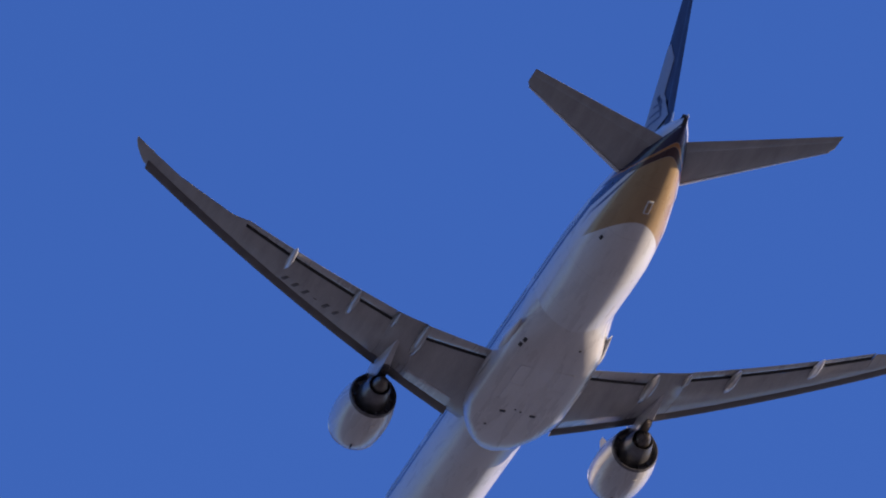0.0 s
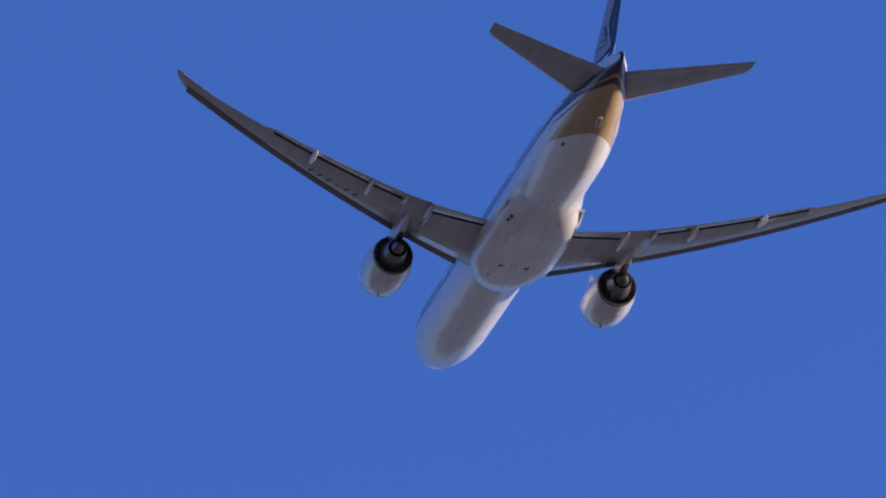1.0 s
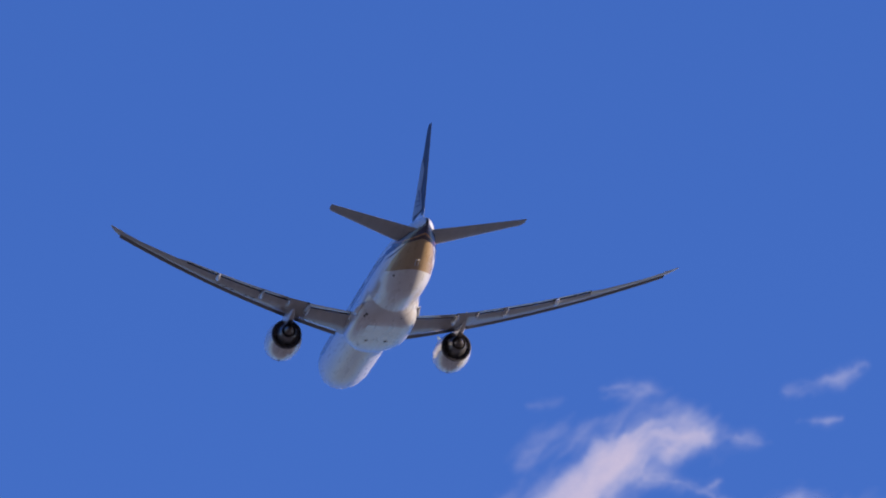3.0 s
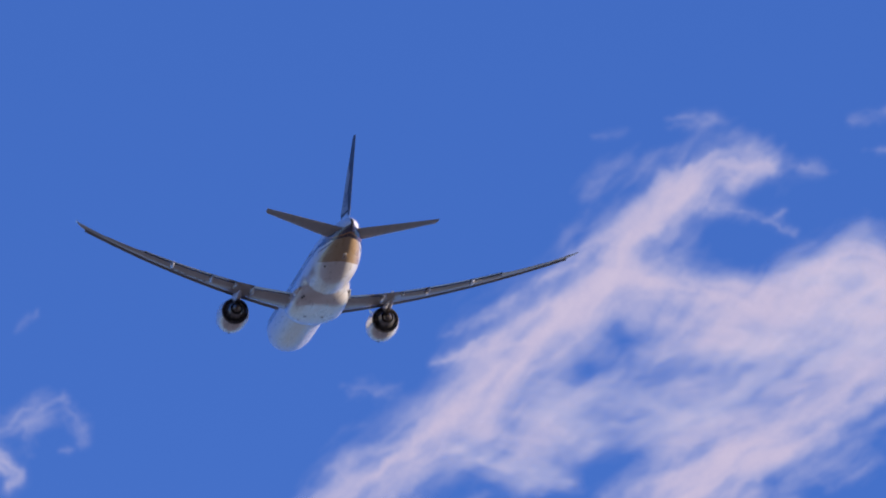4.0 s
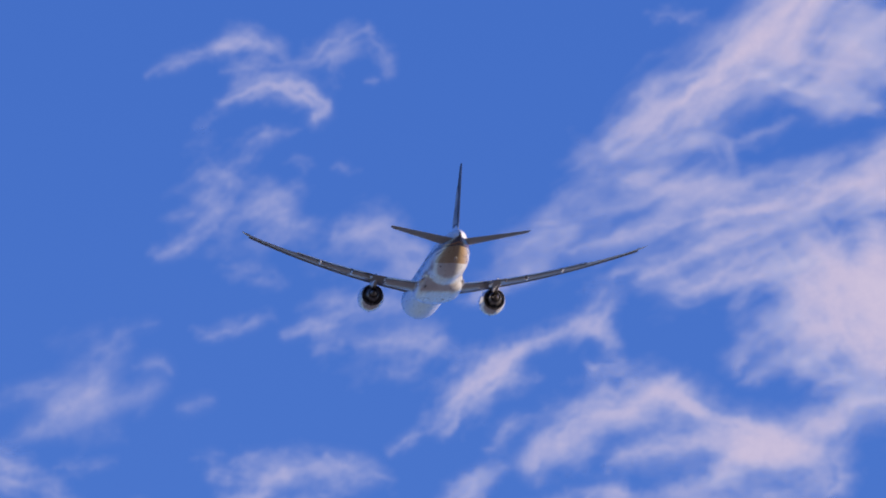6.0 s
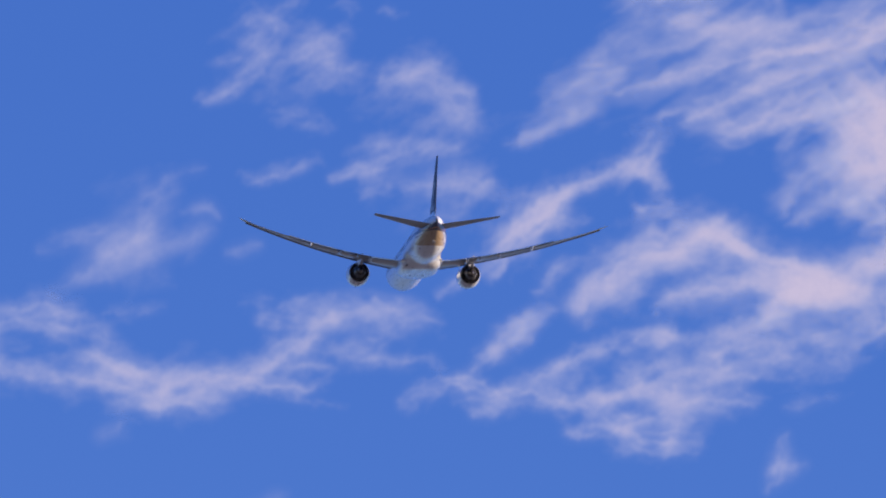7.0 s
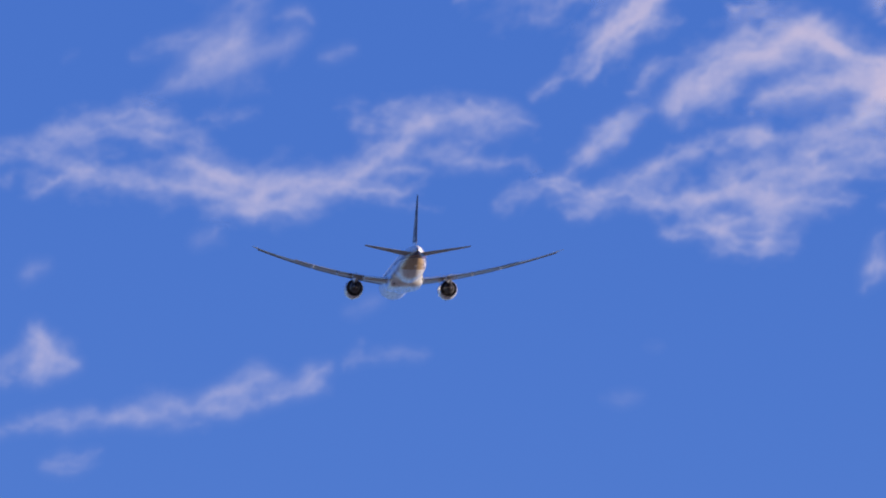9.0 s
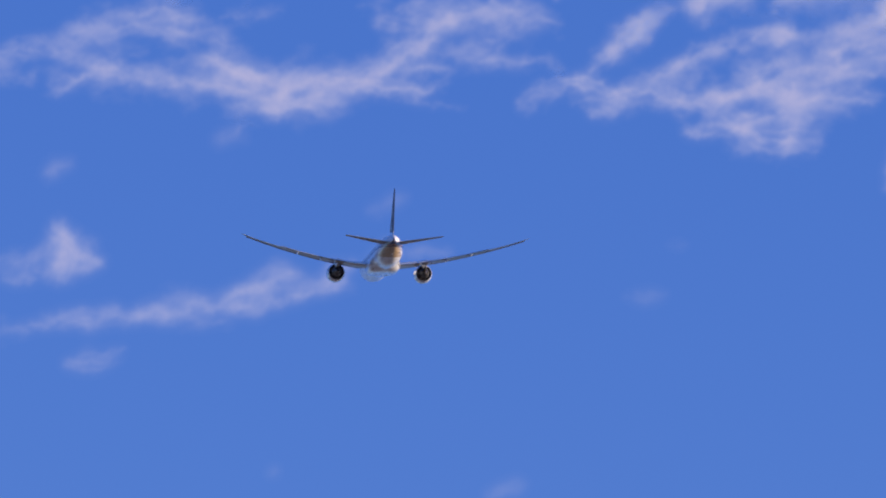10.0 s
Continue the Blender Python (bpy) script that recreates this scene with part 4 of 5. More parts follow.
cloud("streaky veil of pale cloud below the bank", 5, 24, 0.9, 0.2, [
    ([(7.80, 24.57), (7.50, 24.27), (7.09, 23.92)], 0.129, 0.27),
    ([(10.24, 25.66), (11.14, 25.70), (12.03, 25.73), (12.74, 25.81)], 0.269, 0.38),
    ([(10.53, 25.30), (11.43, 25.37), (12.32, 25.50)], 0.183, 0.33),
    ([(9.33, 24.32), (10.22, 24.43), (11.05, 24.59)], 0.150, 0.38),
    ([(11.74, 25.95), (12.34, 25.99), (12.82, 26.08)], 0.183, 0.43),
    ([(11.98, 24.28), (12.46, 24.53), (12.82, 24.63)], 0.183, 0.47),
    ([(12.79, 25.32), (12.19, 25.00), (11.70, 24.70), (11.22, 24.45)], 0.236, 1.99),
    ([(11.46, 24.59), (10.99, 24.38), (10.45, 24.21), (9.92, 24.10)], 0.161, 1.42),
    ([(10.51, 24.23), (9.80, 24.09), (9.27, 23.96), (8.74, 23.90)], 0.123, 0.85),
], [
    ([(12.73, 25.55), (12.08, 25.30), (11.48, 25.07), (10.94, 24.81)], 0.139, 0.62),
    ([(10.47, 24.97), (10.05, 25.04), (9.70, 25.13), (9.34, 25.24)], 0.118, 0.57),
    ([(7.92, 24.33), (8.33, 24.21), (9.04, 24.27)], 0.107, 0.27),
    ([(8.09, 24.46), (8.45, 24.60), (8.74, 24.65)], 0.041, 0.33),
    ([(12.82, 24.55), (12.34, 24.27), (11.86, 23.96), (11.38, 23.81)], 0.215, 0.85),
    ([(12.74, 24.04), (12.27, 23.89), (11.67, 23.69)], 0.215, 0.76),
    ([(10.03, 23.91), (10.51, 23.99), (10.86, 23.92)], 0.033, 0.38),
    ([(7.33, 24.44), (7.63, 24.57)], 0.123, 0.28),
    ([(7.62, 24.36), (8.15, 24.25), (8.80, 24.32)], 0.107, 0.28),
    ([(7.92, 24.47), (8.22, 24.57), (8.40, 24.68)], 0.037, 0.38),
], [
    ([(8.45, 24.70), (8.87, 24.64), (8.98, 24.43)], 0.106, 0.33),
    ([(9.10, 24.64), (9.40, 24.72), (9.64, 24.87)], 0.049, 0.28),
    ([(7.27, 23.61), (8.15, 23.82), (9.03, 23.93)], 0.053, 0.38),
    ([(7.62, 23.96), (8.45, 24.11), (9.21, 24.21)], 0.118, 0.21),
    ([(8.03, 23.35), (8.73, 23.60), (9.44, 23.82)], 0.053, 0.43),
    ([(8.73, 23.30), (9.20, 23.50), (9.68, 23.74)], 0.074, 0.38),
    ([(9.02, 23.08), (9.29, 23.35), (9.61, 23.61)], 0.074, 0.47),
    ([(8.09, 23.36), (8.55, 23.20), (8.96, 23.30)], 0.139, 0.28),
    ([(10.09, 23.90), (10.38, 23.94), (10.62, 23.95)], 0.033, 0.47),
    ([(9.60, 22.97), (9.25, 22.73), (9.01, 22.54)], 0.123, 0.47),
], [
    ([(9.68, 22.53), (10.05, 22.39), (10.56, 22.25)], 0.098, 0.57),
    ([(9.06, 22.30), (9.36, 22.46), (9.59, 22.62)], 0.045, 0.43),
    ([(7.86, 23.79), (8.44, 23.79), (9.15, 23.62)], 0.247, 0.14),
    ([(8.15, 24.22), (9.21, 24.21), (10.22, 24.24)], 0.193, 0.11),
    ([(7.58, 24.24), (8.46, 24.18), (9.64, 24.16)], 0.236, 0.14),
    ([(8.16, 23.51), (9.04, 23.74), (9.81, 23.89)], 0.054, 0.33),
    ([(7.46, 23.27), (8.16, 23.43), (8.86, 23.50)], 0.064, 0.28),
    ([(8.45, 23.21), (9.21, 23.36), (9.92, 23.54)], 0.097, 0.43),
    ([(6.40, 23.21), (6.75, 23.35), (7.28, 23.75)], 0.107, 0.28),
    ([(6.99, 23.81), (7.34, 23.81)], 0.097, 0.28),
], [
    ([(6.77, 23.62), (7.94, 23.83), (9.12, 23.82)], 0.301, 0.13),
    ([(12.70, 25.24), (13.13, 25.55), (13.62, 25.85), (14.17, 26.15)], 0.226, 1.71),
    ([(13.12, 26.78), (13.53, 26.76), (14.08, 26.69)], 0.247, 0.85),
    ([(12.50, 26.18), (13.51, 26.29), (14.18, 26.37)], 0.236, 0.47),
    ([(13.05, 24.93), (13.65, 25.15)], 0.150, 0.47),
    ([(12.96, 25.87), (13.69, 26.06)], 0.161, 0.33),
    ([(10.47, 25.09), (10.83, 25.05), (11.25, 25.24)], 0.086, -0.5),
    ([(9.57, 24.59), (9.99, 24.65), (10.40, 24.68)], 0.140, -0.65),
    ([(9.19, 24.86), (9.46, 24.94)], 0.107, -0.6),
    ([(8.27, 24.65), (8.51, 24.75)], 0.064, -0.5),
    ([(7.74, 24.41), (8.09, 24.46)], 0.048, -0.35),
], [
    ([(11.81, 24.36), (12.05, 24.46)], 0.107, -0.5),
    ([(11.33, 24.04), (11.57, 24.10)], 0.097, -0.5),
    ([(12.56, 24.80), (12.71, 24.85)], 0.107, -0.55),
    ([(10.03, 23.82), (10.32, 23.78), (10.56, 23.83)], 0.086, -0.5),
    ([(9.46, 24.53), (9.87, 24.60), (10.29, 24.67)], 0.161, -0.6),
    ([(10.11, 23.97), (10.63, 23.93), (10.99, 24.03)], 0.064, -0.4),
    ([(9.98, 23.73), (10.51, 23.72)], 0.064, -0.4),
])
cloud("bright rounded pinkish cloud", 7, 30, 0.15, 0.2, [
    ([(9.90, 23.44), (10.19, 23.06), (10.46, 22.63)], 0.355, 2.42),
    ([(10.64, 23.54), (10.76, 22.94), (10.69, 22.46)], 0.344, 1.99),
    ([(11.01, 23.26), (11.10, 22.61)], 0.245, 0.95),
    ([(9.86, 23.41), (10.26, 23.24), (10.79, 23.23)], 0.247, 0.95),
    ([(9.50, 22.93), (10.08, 22.87)], 0.193, 0.63),
])
cloud("small hooked wispy cloud, pale and torn", 11, 15, 0.5, 0.2, [
    ([(2.84, 25.25), (3.22, 25.39), (3.64, 25.51), (3.93, 25.59)], 0.043, 0.37),
    ([(3.61, 25.49), (3.93, 25.62), (4.17, 25.55), (4.31, 25.45)], 0.086, 0.43),
    ([(3.70, 25.28), (4.00, 25.38), (4.24, 25.38)], 0.064, 0.25),
    ([(3.74, 25.11), (3.85, 25.22), (4.00, 25.32)], 0.054, 0.19),
    ([(3.68, 24.99), (3.88, 25.11), (4.24, 25.17), (4.54, 25.10), (4.71, 24.97), (4.64, 24.85)], 0.070, 0.78),
    ([(3.88, 25.17), (4.24, 25.21), (4.48, 25.18)], 0.064, 0.25),
    ([(4.35, 25.38), (4.71, 25.48), (4.98, 25.65), (5.18, 25.74)], 0.075, 0.28),
    ([(5.18, 25.74), (5.32, 25.51), (5.40, 25.30)], 0.064, 0.22),
    ([(4.80, 25.49), (5.19, 25.55)], 0.129, 0.15),
], [
    ([(5.18, 25.21), (5.30, 25.24)], 0.038, 0.22),
    ([(4.80, 25.40), (4.86, 25.18)], 0.064, 0.15),
    ([(3.39, 24.77), (3.71, 24.94)], 0.064, 0.11),
    ([(4.65, 26.32), (4.78, 26.43), (4.89, 26.54)], 0.032, 0.19),
])
cloud("faint torn wisps of thin cloud", 17, 30, 0.5, 0.2, [
    ([(3.75, 24.38), (3.94, 24.57), (4.16, 24.73)], 0.074, 0.25),
    ([(4.13, 24.68), (4.49, 24.75)], 0.049, 0.11),
    ([(3.34, 24.28), (3.49, 24.35), (3.79, 24.27)], 0.123, 0.27),
    ([(3.79, 24.27), (4.02, 24.31)], 0.061, 0.11),
    ([(3.18, 23.90), (3.44, 24.00), (3.76, 24.20)], 0.055, 0.23),
    ([(3.53, 23.90), (3.64, 24.03), (3.76, 24.12)], 0.098, 0.18),
    ([(4.06, 23.98), (4.26, 24.12), (4.50, 24.20)], 0.086, 0.23),
    ([(4.00, 23.92), (4.35, 24.05)], 0.110, 0.14),
    ([(4.35, 23.92), (4.50, 23.86), (4.71, 23.82)], 0.061, 0.18),
    ([(4.31, 24.43), (4.62, 24.46)], 0.067, 0.16),
    ([(4.85, 24.40), (5.14, 24.37)], 0.049, 0.11),
], [
    ([(3.01, 23.56), (3.39, 23.65), (3.65, 23.74)], 0.080, 0.18),
    ([(3.75, 23.39), (4.22, 23.29)], 0.123, 0.11),
    ([(4.12, 23.76), (4.47, 23.77)], 0.086, 0.11),
    ([(4.86, 23.70), (5.18, 23.83), (5.44, 23.78), (5.77, 23.60)], 0.104, 0.27),
    ([(5.45, 23.63), (5.80, 23.51)], 0.123, 0.18),
    ([(4.35, 22.80), (4.69, 22.91), (5.07, 23.04)], 0.049, 0.27),
    ([(4.55, 23.04), (5.07, 23.18)], 0.086, 0.14),
    ([(3.44, 22.78), (3.82, 22.85), (4.20, 22.99)], 0.067, 0.21),
    ([(4.67, 22.66), (4.96, 22.74)], 0.049, 0.16),
    ([(5.11, 22.68), (5.51, 22.77), (6.01, 22.76)], 0.074, 0.23),
    ([(5.52, 22.44), (5.78, 22.55)], 0.086, 0.16),
    ([(5.75, 22.77), (6.04, 22.65)], 0.110, 0.14),
], [
    ([(3.49, 22.72), (3.81, 22.83), (4.10, 22.90)], 0.055, 0.23),
    ([(4.37, 22.75), (4.77, 22.89), (5.15, 23.03), (5.68, 23.12)], 0.067, 0.34),
    ([(4.83, 23.12), (5.24, 23.13), (5.47, 23.16)], 0.055, 0.16),
    ([(5.12, 23.68), (5.42, 23.66), (5.62, 23.50), (5.80, 23.31)], 0.110, 0.25),
    ([(5.39, 23.33), (5.68, 23.40)], 0.159, 0.16),
    ([(3.74, 23.38), (4.13, 23.37), (4.33, 23.28)], 0.074, 0.16),
    ([(3.04, 23.53), (3.36, 23.64), (3.58, 23.85), (3.74, 24.04)], 0.080, 0.23),
    ([(3.71, 23.80), (4.06, 23.92), (4.50, 23.82)], 0.147, 0.18),
    ([(4.89, 23.75), (5.30, 23.83)], 0.055, 0.18),
    ([(5.21, 22.70), (5.77, 22.77), (6.14, 22.64)], 0.074, 0.21),
], [
    ([(4.63, 22.62), (4.96, 22.69)], 0.049, 0.14),
    ([(5.50, 22.45), (5.77, 22.59)], 0.061, 0.11),
    ([(6.21, 23.16), (6.65, 23.28), (7.06, 23.40)], 0.086, 0.25),
    ([(6.62, 23.56), (6.88, 23.73), (7.27, 23.80)], 0.092, 0.32),
    ([(6.68, 23.38), (7.15, 23.54)], 0.110, 0.16),
    ([(6.03, 23.56), (6.38, 23.65)], 0.055, 0.09),
    ([(7.47, 23.91), (7.71, 23.80)], 0.123, 0.11),
    ([(3.37, 24.19), (4.32, 24.04)], 0.282, 0.06),
    ([(4.68, 23.62), (5.62, 23.63)], 0.270, 0.05),
    ([(4.69, 22.87), (5.86, 22.77)], 0.221, 0.06),
    ([(5.17, 22.33), (5.87, 22.45)], 0.184, 0.07),
    ([(3.24, 23.75), (4.30, 23.81)], 0.306, 0.07),
    ([(4.89, 23.55), (5.77, 23.50)], 0.306, 0.08),
], [
    ([(4.31, 22.93), (5.94, 22.85)], 0.208, 0.06),
    ([(6.06, 23.33), (7.12, 23.60)], 0.221, 0.05),
])
cloud("bright elongated cloud streak with ragged end", 19, 40, 0.3, 0.2, [
    ([(6.00, 22.01), (6.27, 22.28), (6.56, 22.53), (6.83, 22.69)], 0.134, 0.88),
    ([(6.10, 22.23), (6.39, 22.50), (6.62, 22.67)], 0.075, 0.4),
    ([(6.77, 22.66), (7.18, 22.82), (7.53, 22.98)], 0.054, 0.64),
    ([(7.44, 22.89), (7.67, 23.01), (7.79, 23.07)], 0.140, 0.8),
    ([(7.56, 22.83), (7.82, 22.74)], 0.064, 0.32),
    ([(5.47, 21.67), (5.75, 21.84), (6.04, 22.03)], 0.048, 0.36),
    ([(6.54, 22.39), (6.94, 22.39)], 0.075, 0.2),
    ([(7.56, 22.53), (7.79, 22.48), (7.99, 22.42)], 0.070, 0.32),
    ([(7.76, 22.60), (7.90, 22.47)], 0.048, 0.24),
])
cloud("arched fleecy cloud with a ragged lower edge", 29, 15, 0.35, 0.3, [
    ([(6.96, 21.58), (7.17, 21.83), (7.47, 22.10), (7.84, 22.17), (8.22, 22.27), (8.51, 22.22)], 0.129, 1.0),
    ([(8.14, 22.28), (8.31, 22.35), (8.40, 22.40)], 0.054, 0.48),
    ([(7.26, 21.86), (7.78, 22.01), (8.36, 22.04), (8.83, 21.87)], 0.183, 0.48),
    ([(8.40, 22.23), (8.80, 22.02), (9.17, 21.92), (9.58, 21.85)], 0.075, 0.96),
    ([(9.11, 21.76), (9.69, 21.77), (9.99, 21.99), (10.28, 22.14), (10.74, 22.13)], 0.140, 1.0),
    ([(8.13, 21.74), (8.82, 21.77), (9.52, 21.68)], 0.118, 0.48),
    ([(8.79, 21.45), (9.26, 21.67), (9.86, 21.67)], 0.097, 0.72),
    ([(9.80, 21.67), (10.03, 21.43), (9.79, 21.22)], 0.129, 0.64),
], [
    ([(6.48, 21.72), (6.65, 21.89), (6.83, 22.03)], 0.075, 0.32),
    ([(6.19, 21.24), (6.39, 21.40), (6.60, 21.55)], 0.070, 0.52),
    ([(7.69, 21.56), (7.98, 21.69)], 0.064, 0.32),
    ([(7.26, 21.54), (7.49, 21.75)], 0.097, 0.32),
    ([(8.80, 21.53), (9.09, 21.63), (9.44, 21.67)], 0.118, 0.72),
    ([(7.88, 21.66), (8.29, 21.76), (8.81, 21.77)], 0.107, 0.4),
    ([(8.87, 21.93), (9.45, 21.83)], 0.075, 0.56),
    ([(9.10, 21.82), (9.67, 21.59)], 0.161, 0.56),
    ([(7.61, 21.91), (7.84, 21.86)], 0.075, -0.35),
    ([(8.94, 21.55), (9.17, 21.41)], 0.075, -0.4),
])
cloud("ragged band of fleecy white cloud", 31, 15, 0.25, 0.3, [
    ([(5.88, 21.01), (6.09, 21.22), (6.32, 21.38), (6.62, 21.54)], 0.086, 0.47),
    ([(6.66, 21.00), (7.01, 21.15), (7.41, 21.25), (7.90, 21.31)], 0.080, 0.55),
    ([(7.64, 21.26), (7.85, 21.30)], 0.123, 0.33),
    ([(5.09, 20.65), (5.42, 20.81), (5.74, 20.86), (6.08, 20.77)], 0.067, 0.55),
    ([(6.14, 20.81), (6.49, 20.92), (6.80, 21.05)], 0.055, 0.36),
    ([(5.71, 20.65), (6.31, 20.72), (6.83, 20.67), (7.26, 20.72)], 0.074, 0.55),
    ([(5.85, 20.57), (6.14, 20.62)], 0.055, 0.33),
    ([(7.11, 20.67), (7.58, 20.79), (7.92, 20.93), (8.27, 21.14), (8.57, 21.34), (8.97, 21.40)], 0.147, 0.52),
    ([(7.44, 20.91), (7.69, 20.73), (8.09, 20.71), (8.69, 20.67)], 0.123, 0.47),
], [
    ([(6.81, 20.38), (7.28, 20.43), (7.63, 20.51)], 0.055, 0.47),
    ([(7.11, 20.57), (7.42, 20.32), (7.80, 20.28), (8.09, 20.23)], 0.092, 0.52),
    ([(7.34, 20.51), (7.80, 20.56), (8.26, 20.63)], 0.147, 0.3),
    ([(8.15, 20.86), (8.73, 21.01), (9.23, 20.94)], 0.135, 0.38),
    ([(8.56, 21.19), (9.03, 21.27), (9.43, 21.22)], 0.110, 0.33),
    ([(9.19, 21.01), (9.77, 21.15)], 0.208, 0.33),
    ([(6.48, 20.85), (7.12, 20.89)], 0.086, 0.14),
    ([(7.69, 20.94), (8.39, 21.24)], 0.184, 0.14),
    ([(7.87, 21.09), (8.27, 21.01)], 0.064, -0.4),
    ([(8.39, 21.03), (8.56, 21.08)], 0.048, -0.4),
    ([(7.29, 20.59), (7.46, 20.65)], 0.043, -0.4),
])
cloud("long undulating band of white cloud", 37, 8, 0.3, 0.3, [
    ([(0.35, 20.79), (0.83, 20.94), (1.24, 20.93), (1.58, 20.84)], 0.086, 0.51),
    ([(-0.66, 21.10), (-0.20, 21.10), (0.14, 21.15), (0.46, 21.09)], 0.080, 0.24),
    ([(0.34, 21.12), (0.88, 21.36), (1.52, 21.39), (2.07, 21.29)], 0.123, 0.45),
    ([(1.08, 21.46), (1.72, 21.52)], 0.098, 0.24),
    ([(2.06, 21.47), (2.64, 21.57)], 0.055, 0.15),
    ([(1.32, 20.84), (1.87, 20.82), (2.22, 20.76), (2.68, 20.62), (3.22, 20.65)], 0.104, 0.54),
    ([(1.90, 21.06), (2.24, 20.99), (2.56, 20.84), (2.82, 20.89)], 0.123, 0.63),
    ([(2.68, 20.78), (3.25, 20.89), (3.60, 21.01), (3.94, 21.14), (4.23, 21.33), (4.43, 21.51)], 0.086, 0.63),
], [
    ([(2.99, 20.73), (3.48, 20.82), (3.94, 20.82), (4.37, 20.85)], 0.067, 0.51),
    ([(3.68, 20.95), (4.06, 21.01), (4.37, 20.98)], 0.043, 0.36),
    ([(4.20, 21.43), (4.63, 21.54), (5.10, 21.49), (5.41, 21.46)], 0.110, 0.41),
    ([(3.83, 21.39), (4.23, 21.56)], 0.110, 0.18),
    ([(4.40, 21.22), (4.75, 21.16), (5.01, 21.34)], 0.080, 0.3),
    ([(4.78, 21.06), (5.27, 21.06), (5.57, 20.97)], 0.049, 0.3),
    ([(3.48, 21.44), (3.97, 21.36)], 0.055, 0.15),
    ([(0.49, 21.01), (1.98, 21.08)], 0.208, 0.13),
    ([(2.39, 20.84), (3.54, 20.89)], 0.221, 0.15),
    ([(3.94, 21.14), (4.98, 21.39)], 0.233, 0.12),
    ([(3.97, 20.67), (4.58, 20.63)], 0.043, 0.15),
], [
    ([(-0.88, 20.88), (-0.43, 20.95), (0.15, 20.85)], 0.086, 0.21),
    ([(3.66, 21.44), (3.98, 21.58), (4.19, 21.69)], 0.074, 0.24),
    ([(3.34, 21.57), (3.77, 21.61)], 0.049, 0.12),
])
cloud("faint feathery pale cloud", 41, 35, 0.5, 0.55, [
    ([(1.56, 21.71), (1.98, 21.92), (2.35, 22.14), (2.54, 22.45), (2.73, 22.64)], 0.092, 0.28),
    ([(1.34, 22.09), (1.86, 22.21), (2.27, 22.25)], 0.067, 0.24),
    ([(1.92, 21.96), (2.38, 21.98), (2.78, 22.19), (3.00, 22.28)], 0.159, 0.21),
    ([(2.09, 22.14), (2.52, 22.09)], 0.135, 0.17),
    ([(2.90, 22.01), (3.03, 22.32)], 0.055, 0.14),
    ([(2.40, 22.51), (2.66, 22.78), (2.98, 22.86)], 0.080, 0.19),
    ([(1.91, 22.67), (2.43, 22.79)], 0.086, 0.07),
    ([(2.83, 22.46), (3.07, 22.50), (3.20, 22.40)], 0.037, 0.26),
    ([(3.30, 22.08), (3.64, 22.15)], 0.049, 0.21),
    ([(0.67, 21.99), (0.99, 22.20)], 0.049, 0.07),
    ([(2.47, 21.87), (2.73, 21.79)], 0.074, 0.1),
], [
    ([(1.68, 22.02), (2.78, 22.20)], 0.270, 0.09),
    ([(2.20, 22.41), (2.72, 22.68)], 0.208, 0.06),
])
cloud("tiny isolated puff of cloud", 43, 40, 0.3, 0.7, [
    ([(2.05, 20.27), (2.18, 20.35), (2.28, 20.45)], 0.074, 0.43),
    ([(0.28, 19.93), (0.42, 20.01), (0.57, 20.09)], 0.061, 0.26),
    ([(3.57, 19.65), (3.92, 19.77)], 0.067, 0.1),
])
cloud("small curled puff of cloud", 47, 60, 0.3, 0.5, [
    ([(8.78, 19.84), (8.92, 20.04), (8.97, 20.31)], 0.061, 0.42),
    ([(8.90, 19.99), (9.16, 20.05)], 0.055, 0.29),
    ([(8.98, 20.58), (9.50, 20.68)], 0.043, 0.22),
    ([(9.38, 20.45), (9.66, 20.53)], 0.037, 0.16),
])
cloud("small bright peaked cloud", 53, 60, 0.4, 0.5, [
    ([(0.42, 19.44), (0.45, 19.30), (0.44, 19.06)], 0.092, 0.68),
    ([(0.46, 19.34), (0.66, 19.22), (0.84, 19.11)], 0.080, 0.55),
    ([(0.48, 19.12), (0.79, 19.11)], 0.067, 0.38),
    ([(-0.14, 19.08), (0.08, 19.13), (0.32, 19.26)], 0.104, 0.27),
    ([(-0.08, 18.93), (0.21, 18.95)], 0.037, 0.3),
    ([(0.25, 19.03), (0.48, 18.99)], 0.074, 0.22),
])
cloud("low drawn-out cloud streak", 59, 8, 0.5, 0.5, [
    ([(0.21, 18.54), (0.61, 18.58), (0.94, 18.60), (1.28, 18.64)], 0.067, 0.38),
    ([(1.17, 18.62), (1.45, 18.70), (1.71, 18.74), (1.96, 18.70)], 0.080, 0.33),
    ([(1.51, 18.63), (1.91, 18.65), (2.36, 18.73)], 0.086, 0.27),
    ([(2.20, 18.82), (2.44, 18.94), (2.64, 19.05), (2.81, 19.03)], 0.086, 0.41),
    ([(2.20, 18.71), (2.50, 18.76), (2.81, 18.89)], 0.080, 0.33),
    ([(2.81, 18.82), (3.07, 18.91), (3.24, 19.03), (3.39, 19.14)], 0.061, 0.49),
    ([(3.24, 18.91), (3.33, 19.03)], 0.074, 0.16),
    ([(3.15, 19.11), (3.28, 19.17)], 0.037, 0.14),
    ([(3.53, 19.13), (3.63, 19.24), (3.72, 19.36)], 0.055, 0.25),
    ([(3.61, 19.20), (4.01, 19.28), (4.41, 19.24)], 0.067, 0.19),
], [
    ([(0.56, 18.13), (0.84, 18.20), (1.10, 18.31)], 0.067, 0.25),
    ([(-0.41, 18.43), (0.16, 18.49)], 0.074, 0.16),
])
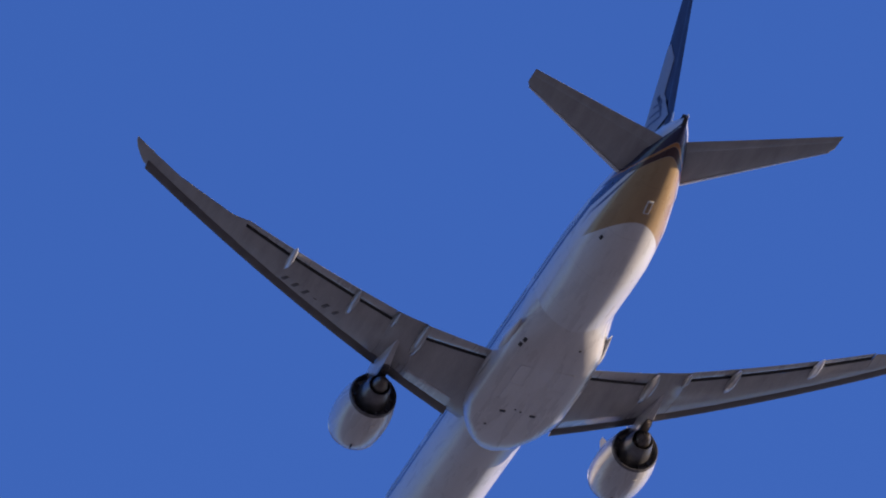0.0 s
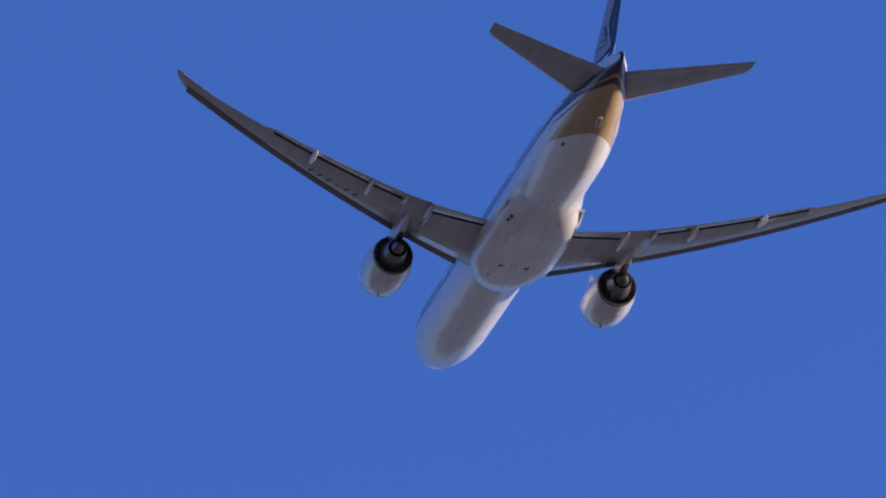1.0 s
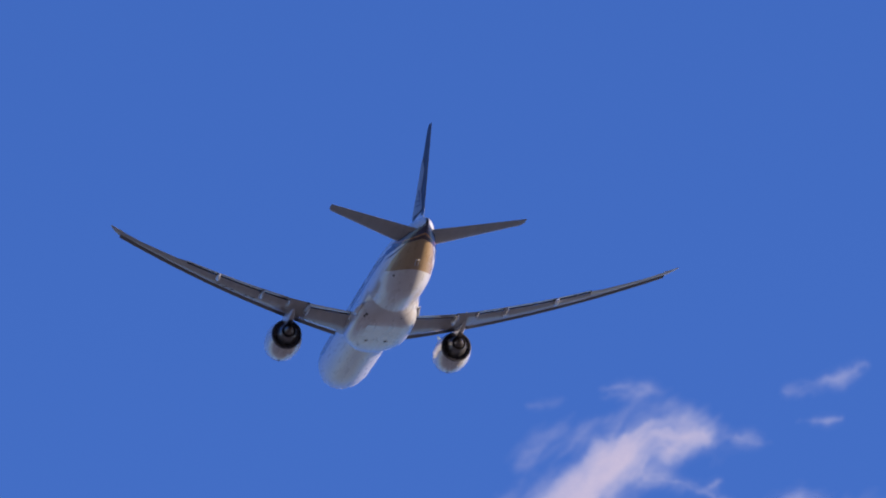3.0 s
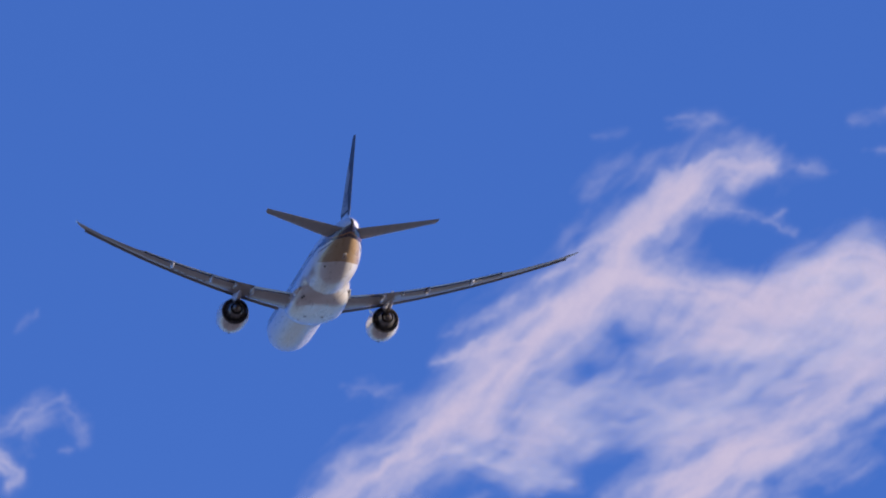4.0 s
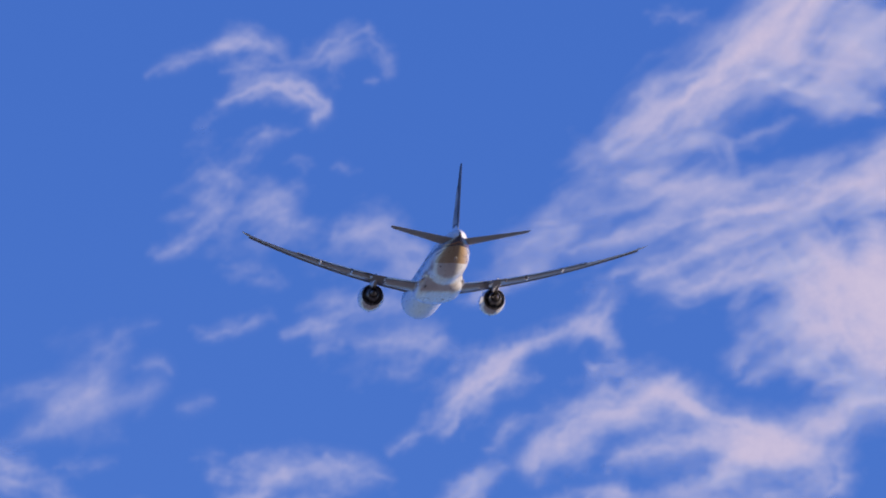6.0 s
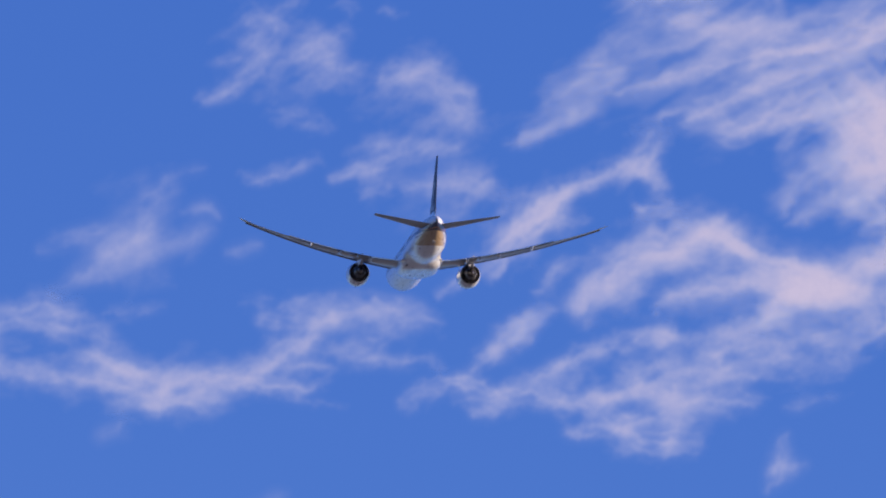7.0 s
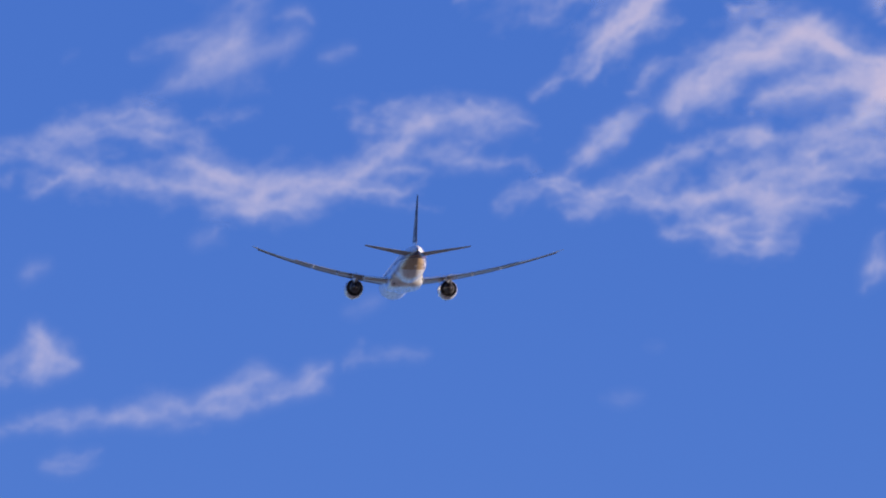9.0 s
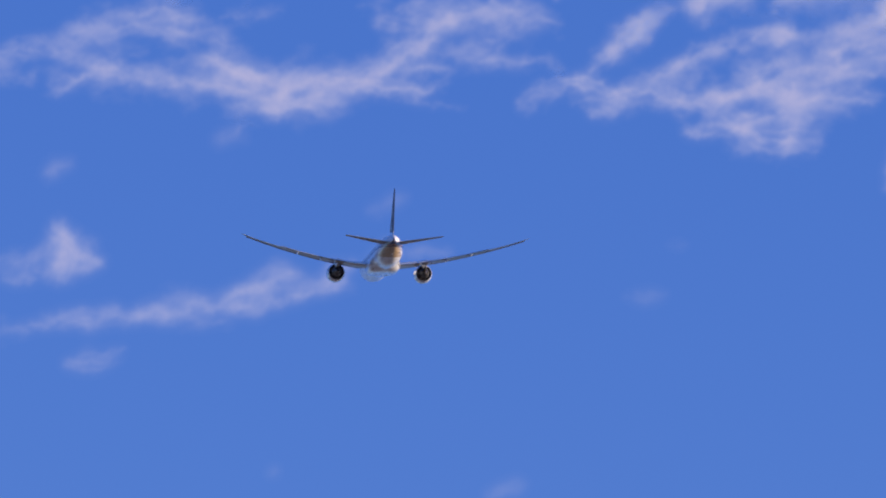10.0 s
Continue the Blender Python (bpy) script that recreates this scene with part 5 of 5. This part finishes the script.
cloud("barely visible wisp of cloud", 61, 5, 0.4, 0.8, [
    ([(6.17, 18.82), (6.55, 18.82)], 0.055, 0.22),
    ([(6.57, 19.30), (6.77, 19.30)], 0.049, 0.11),
    ([(2.54, 17.15), (2.70, 17.15)], 0.049, 0.17),
    ([(4.79, 16.93), (4.96, 17.01), (5.13, 17.04)], 0.061, 0.22),
    ([(5.24, 17.02), (5.52, 17.05)], 0.049, 0.09),
])


# ---- the climb: nose position in metres, then heading, pitch and bank ----
CLIMB = [
    (0.0, 99.11, 338.97, 298.29, -0.270, 15.735, 0.551),
    (0.5, 98.82, 387.24, 306.50, -0.272, 15.710, 0.419),
    (1.0, 98.52, 435.46, 314.69, -0.272, 15.678, 0.301),
    (1.5, 98.17, 483.54, 322.79, -0.270, 15.635, 0.172),
    (2.0, 97.73, 531.57, 330.76, -0.301, 15.628, 0.034),
    (2.5, 97.14, 579.51, 338.64, -0.387, 15.615, -0.079),
    (3.0, 96.47, 627.41, 346.48, -0.473, 15.584, -0.190),
    (3.5, 95.79, 675.31, 354.32, -0.515, 15.511, -0.292),
    (4.0, 95.19, 723.23, 362.27, -0.469, 15.357, -0.367),
    (4.5, 94.42, 771.28, 370.11, -0.369, 15.188, -0.420),
    (5.0, 93.53, 819.33, 378.01, -0.242, 15.022, -0.487),
    (5.5, 92.64, 867.41, 385.76, -0.104, 14.878, -0.596),
    (6.0, 91.54, 915.57, 393.37, 0.016, 14.748, -0.748),
    (6.5, 90.59, 963.76, 401.00, 0.135, 14.622, -0.935),
    (7.0, 89.65, 1012.03, 408.60, 0.255, 14.506, -1.118),
    (7.5, 88.61, 1060.45, 416.17, 0.372, 14.411, -1.249),
    (8.0, 87.39, 1109.09, 423.72, 0.476, 14.348, -1.268),
    (8.5, 85.95, 1157.89, 431.27, 0.560, 14.324, -1.191),
    (9.0, 84.52, 1206.84, 438.68, 0.635, 14.326, -1.056),
    (9.5, 83.08, 1255.80, 446.21, 0.706, 14.319, -0.892),
    (10.0, 81.52, 1304.90, 453.42, 0.769, 14.326, -0.721),
]


def motions():
    walk(airplane, [(t, turned(x, y, z, heading, pitch, bank)) for t, x, y, z, heading, pitch, bank in CLIMB])


motions()
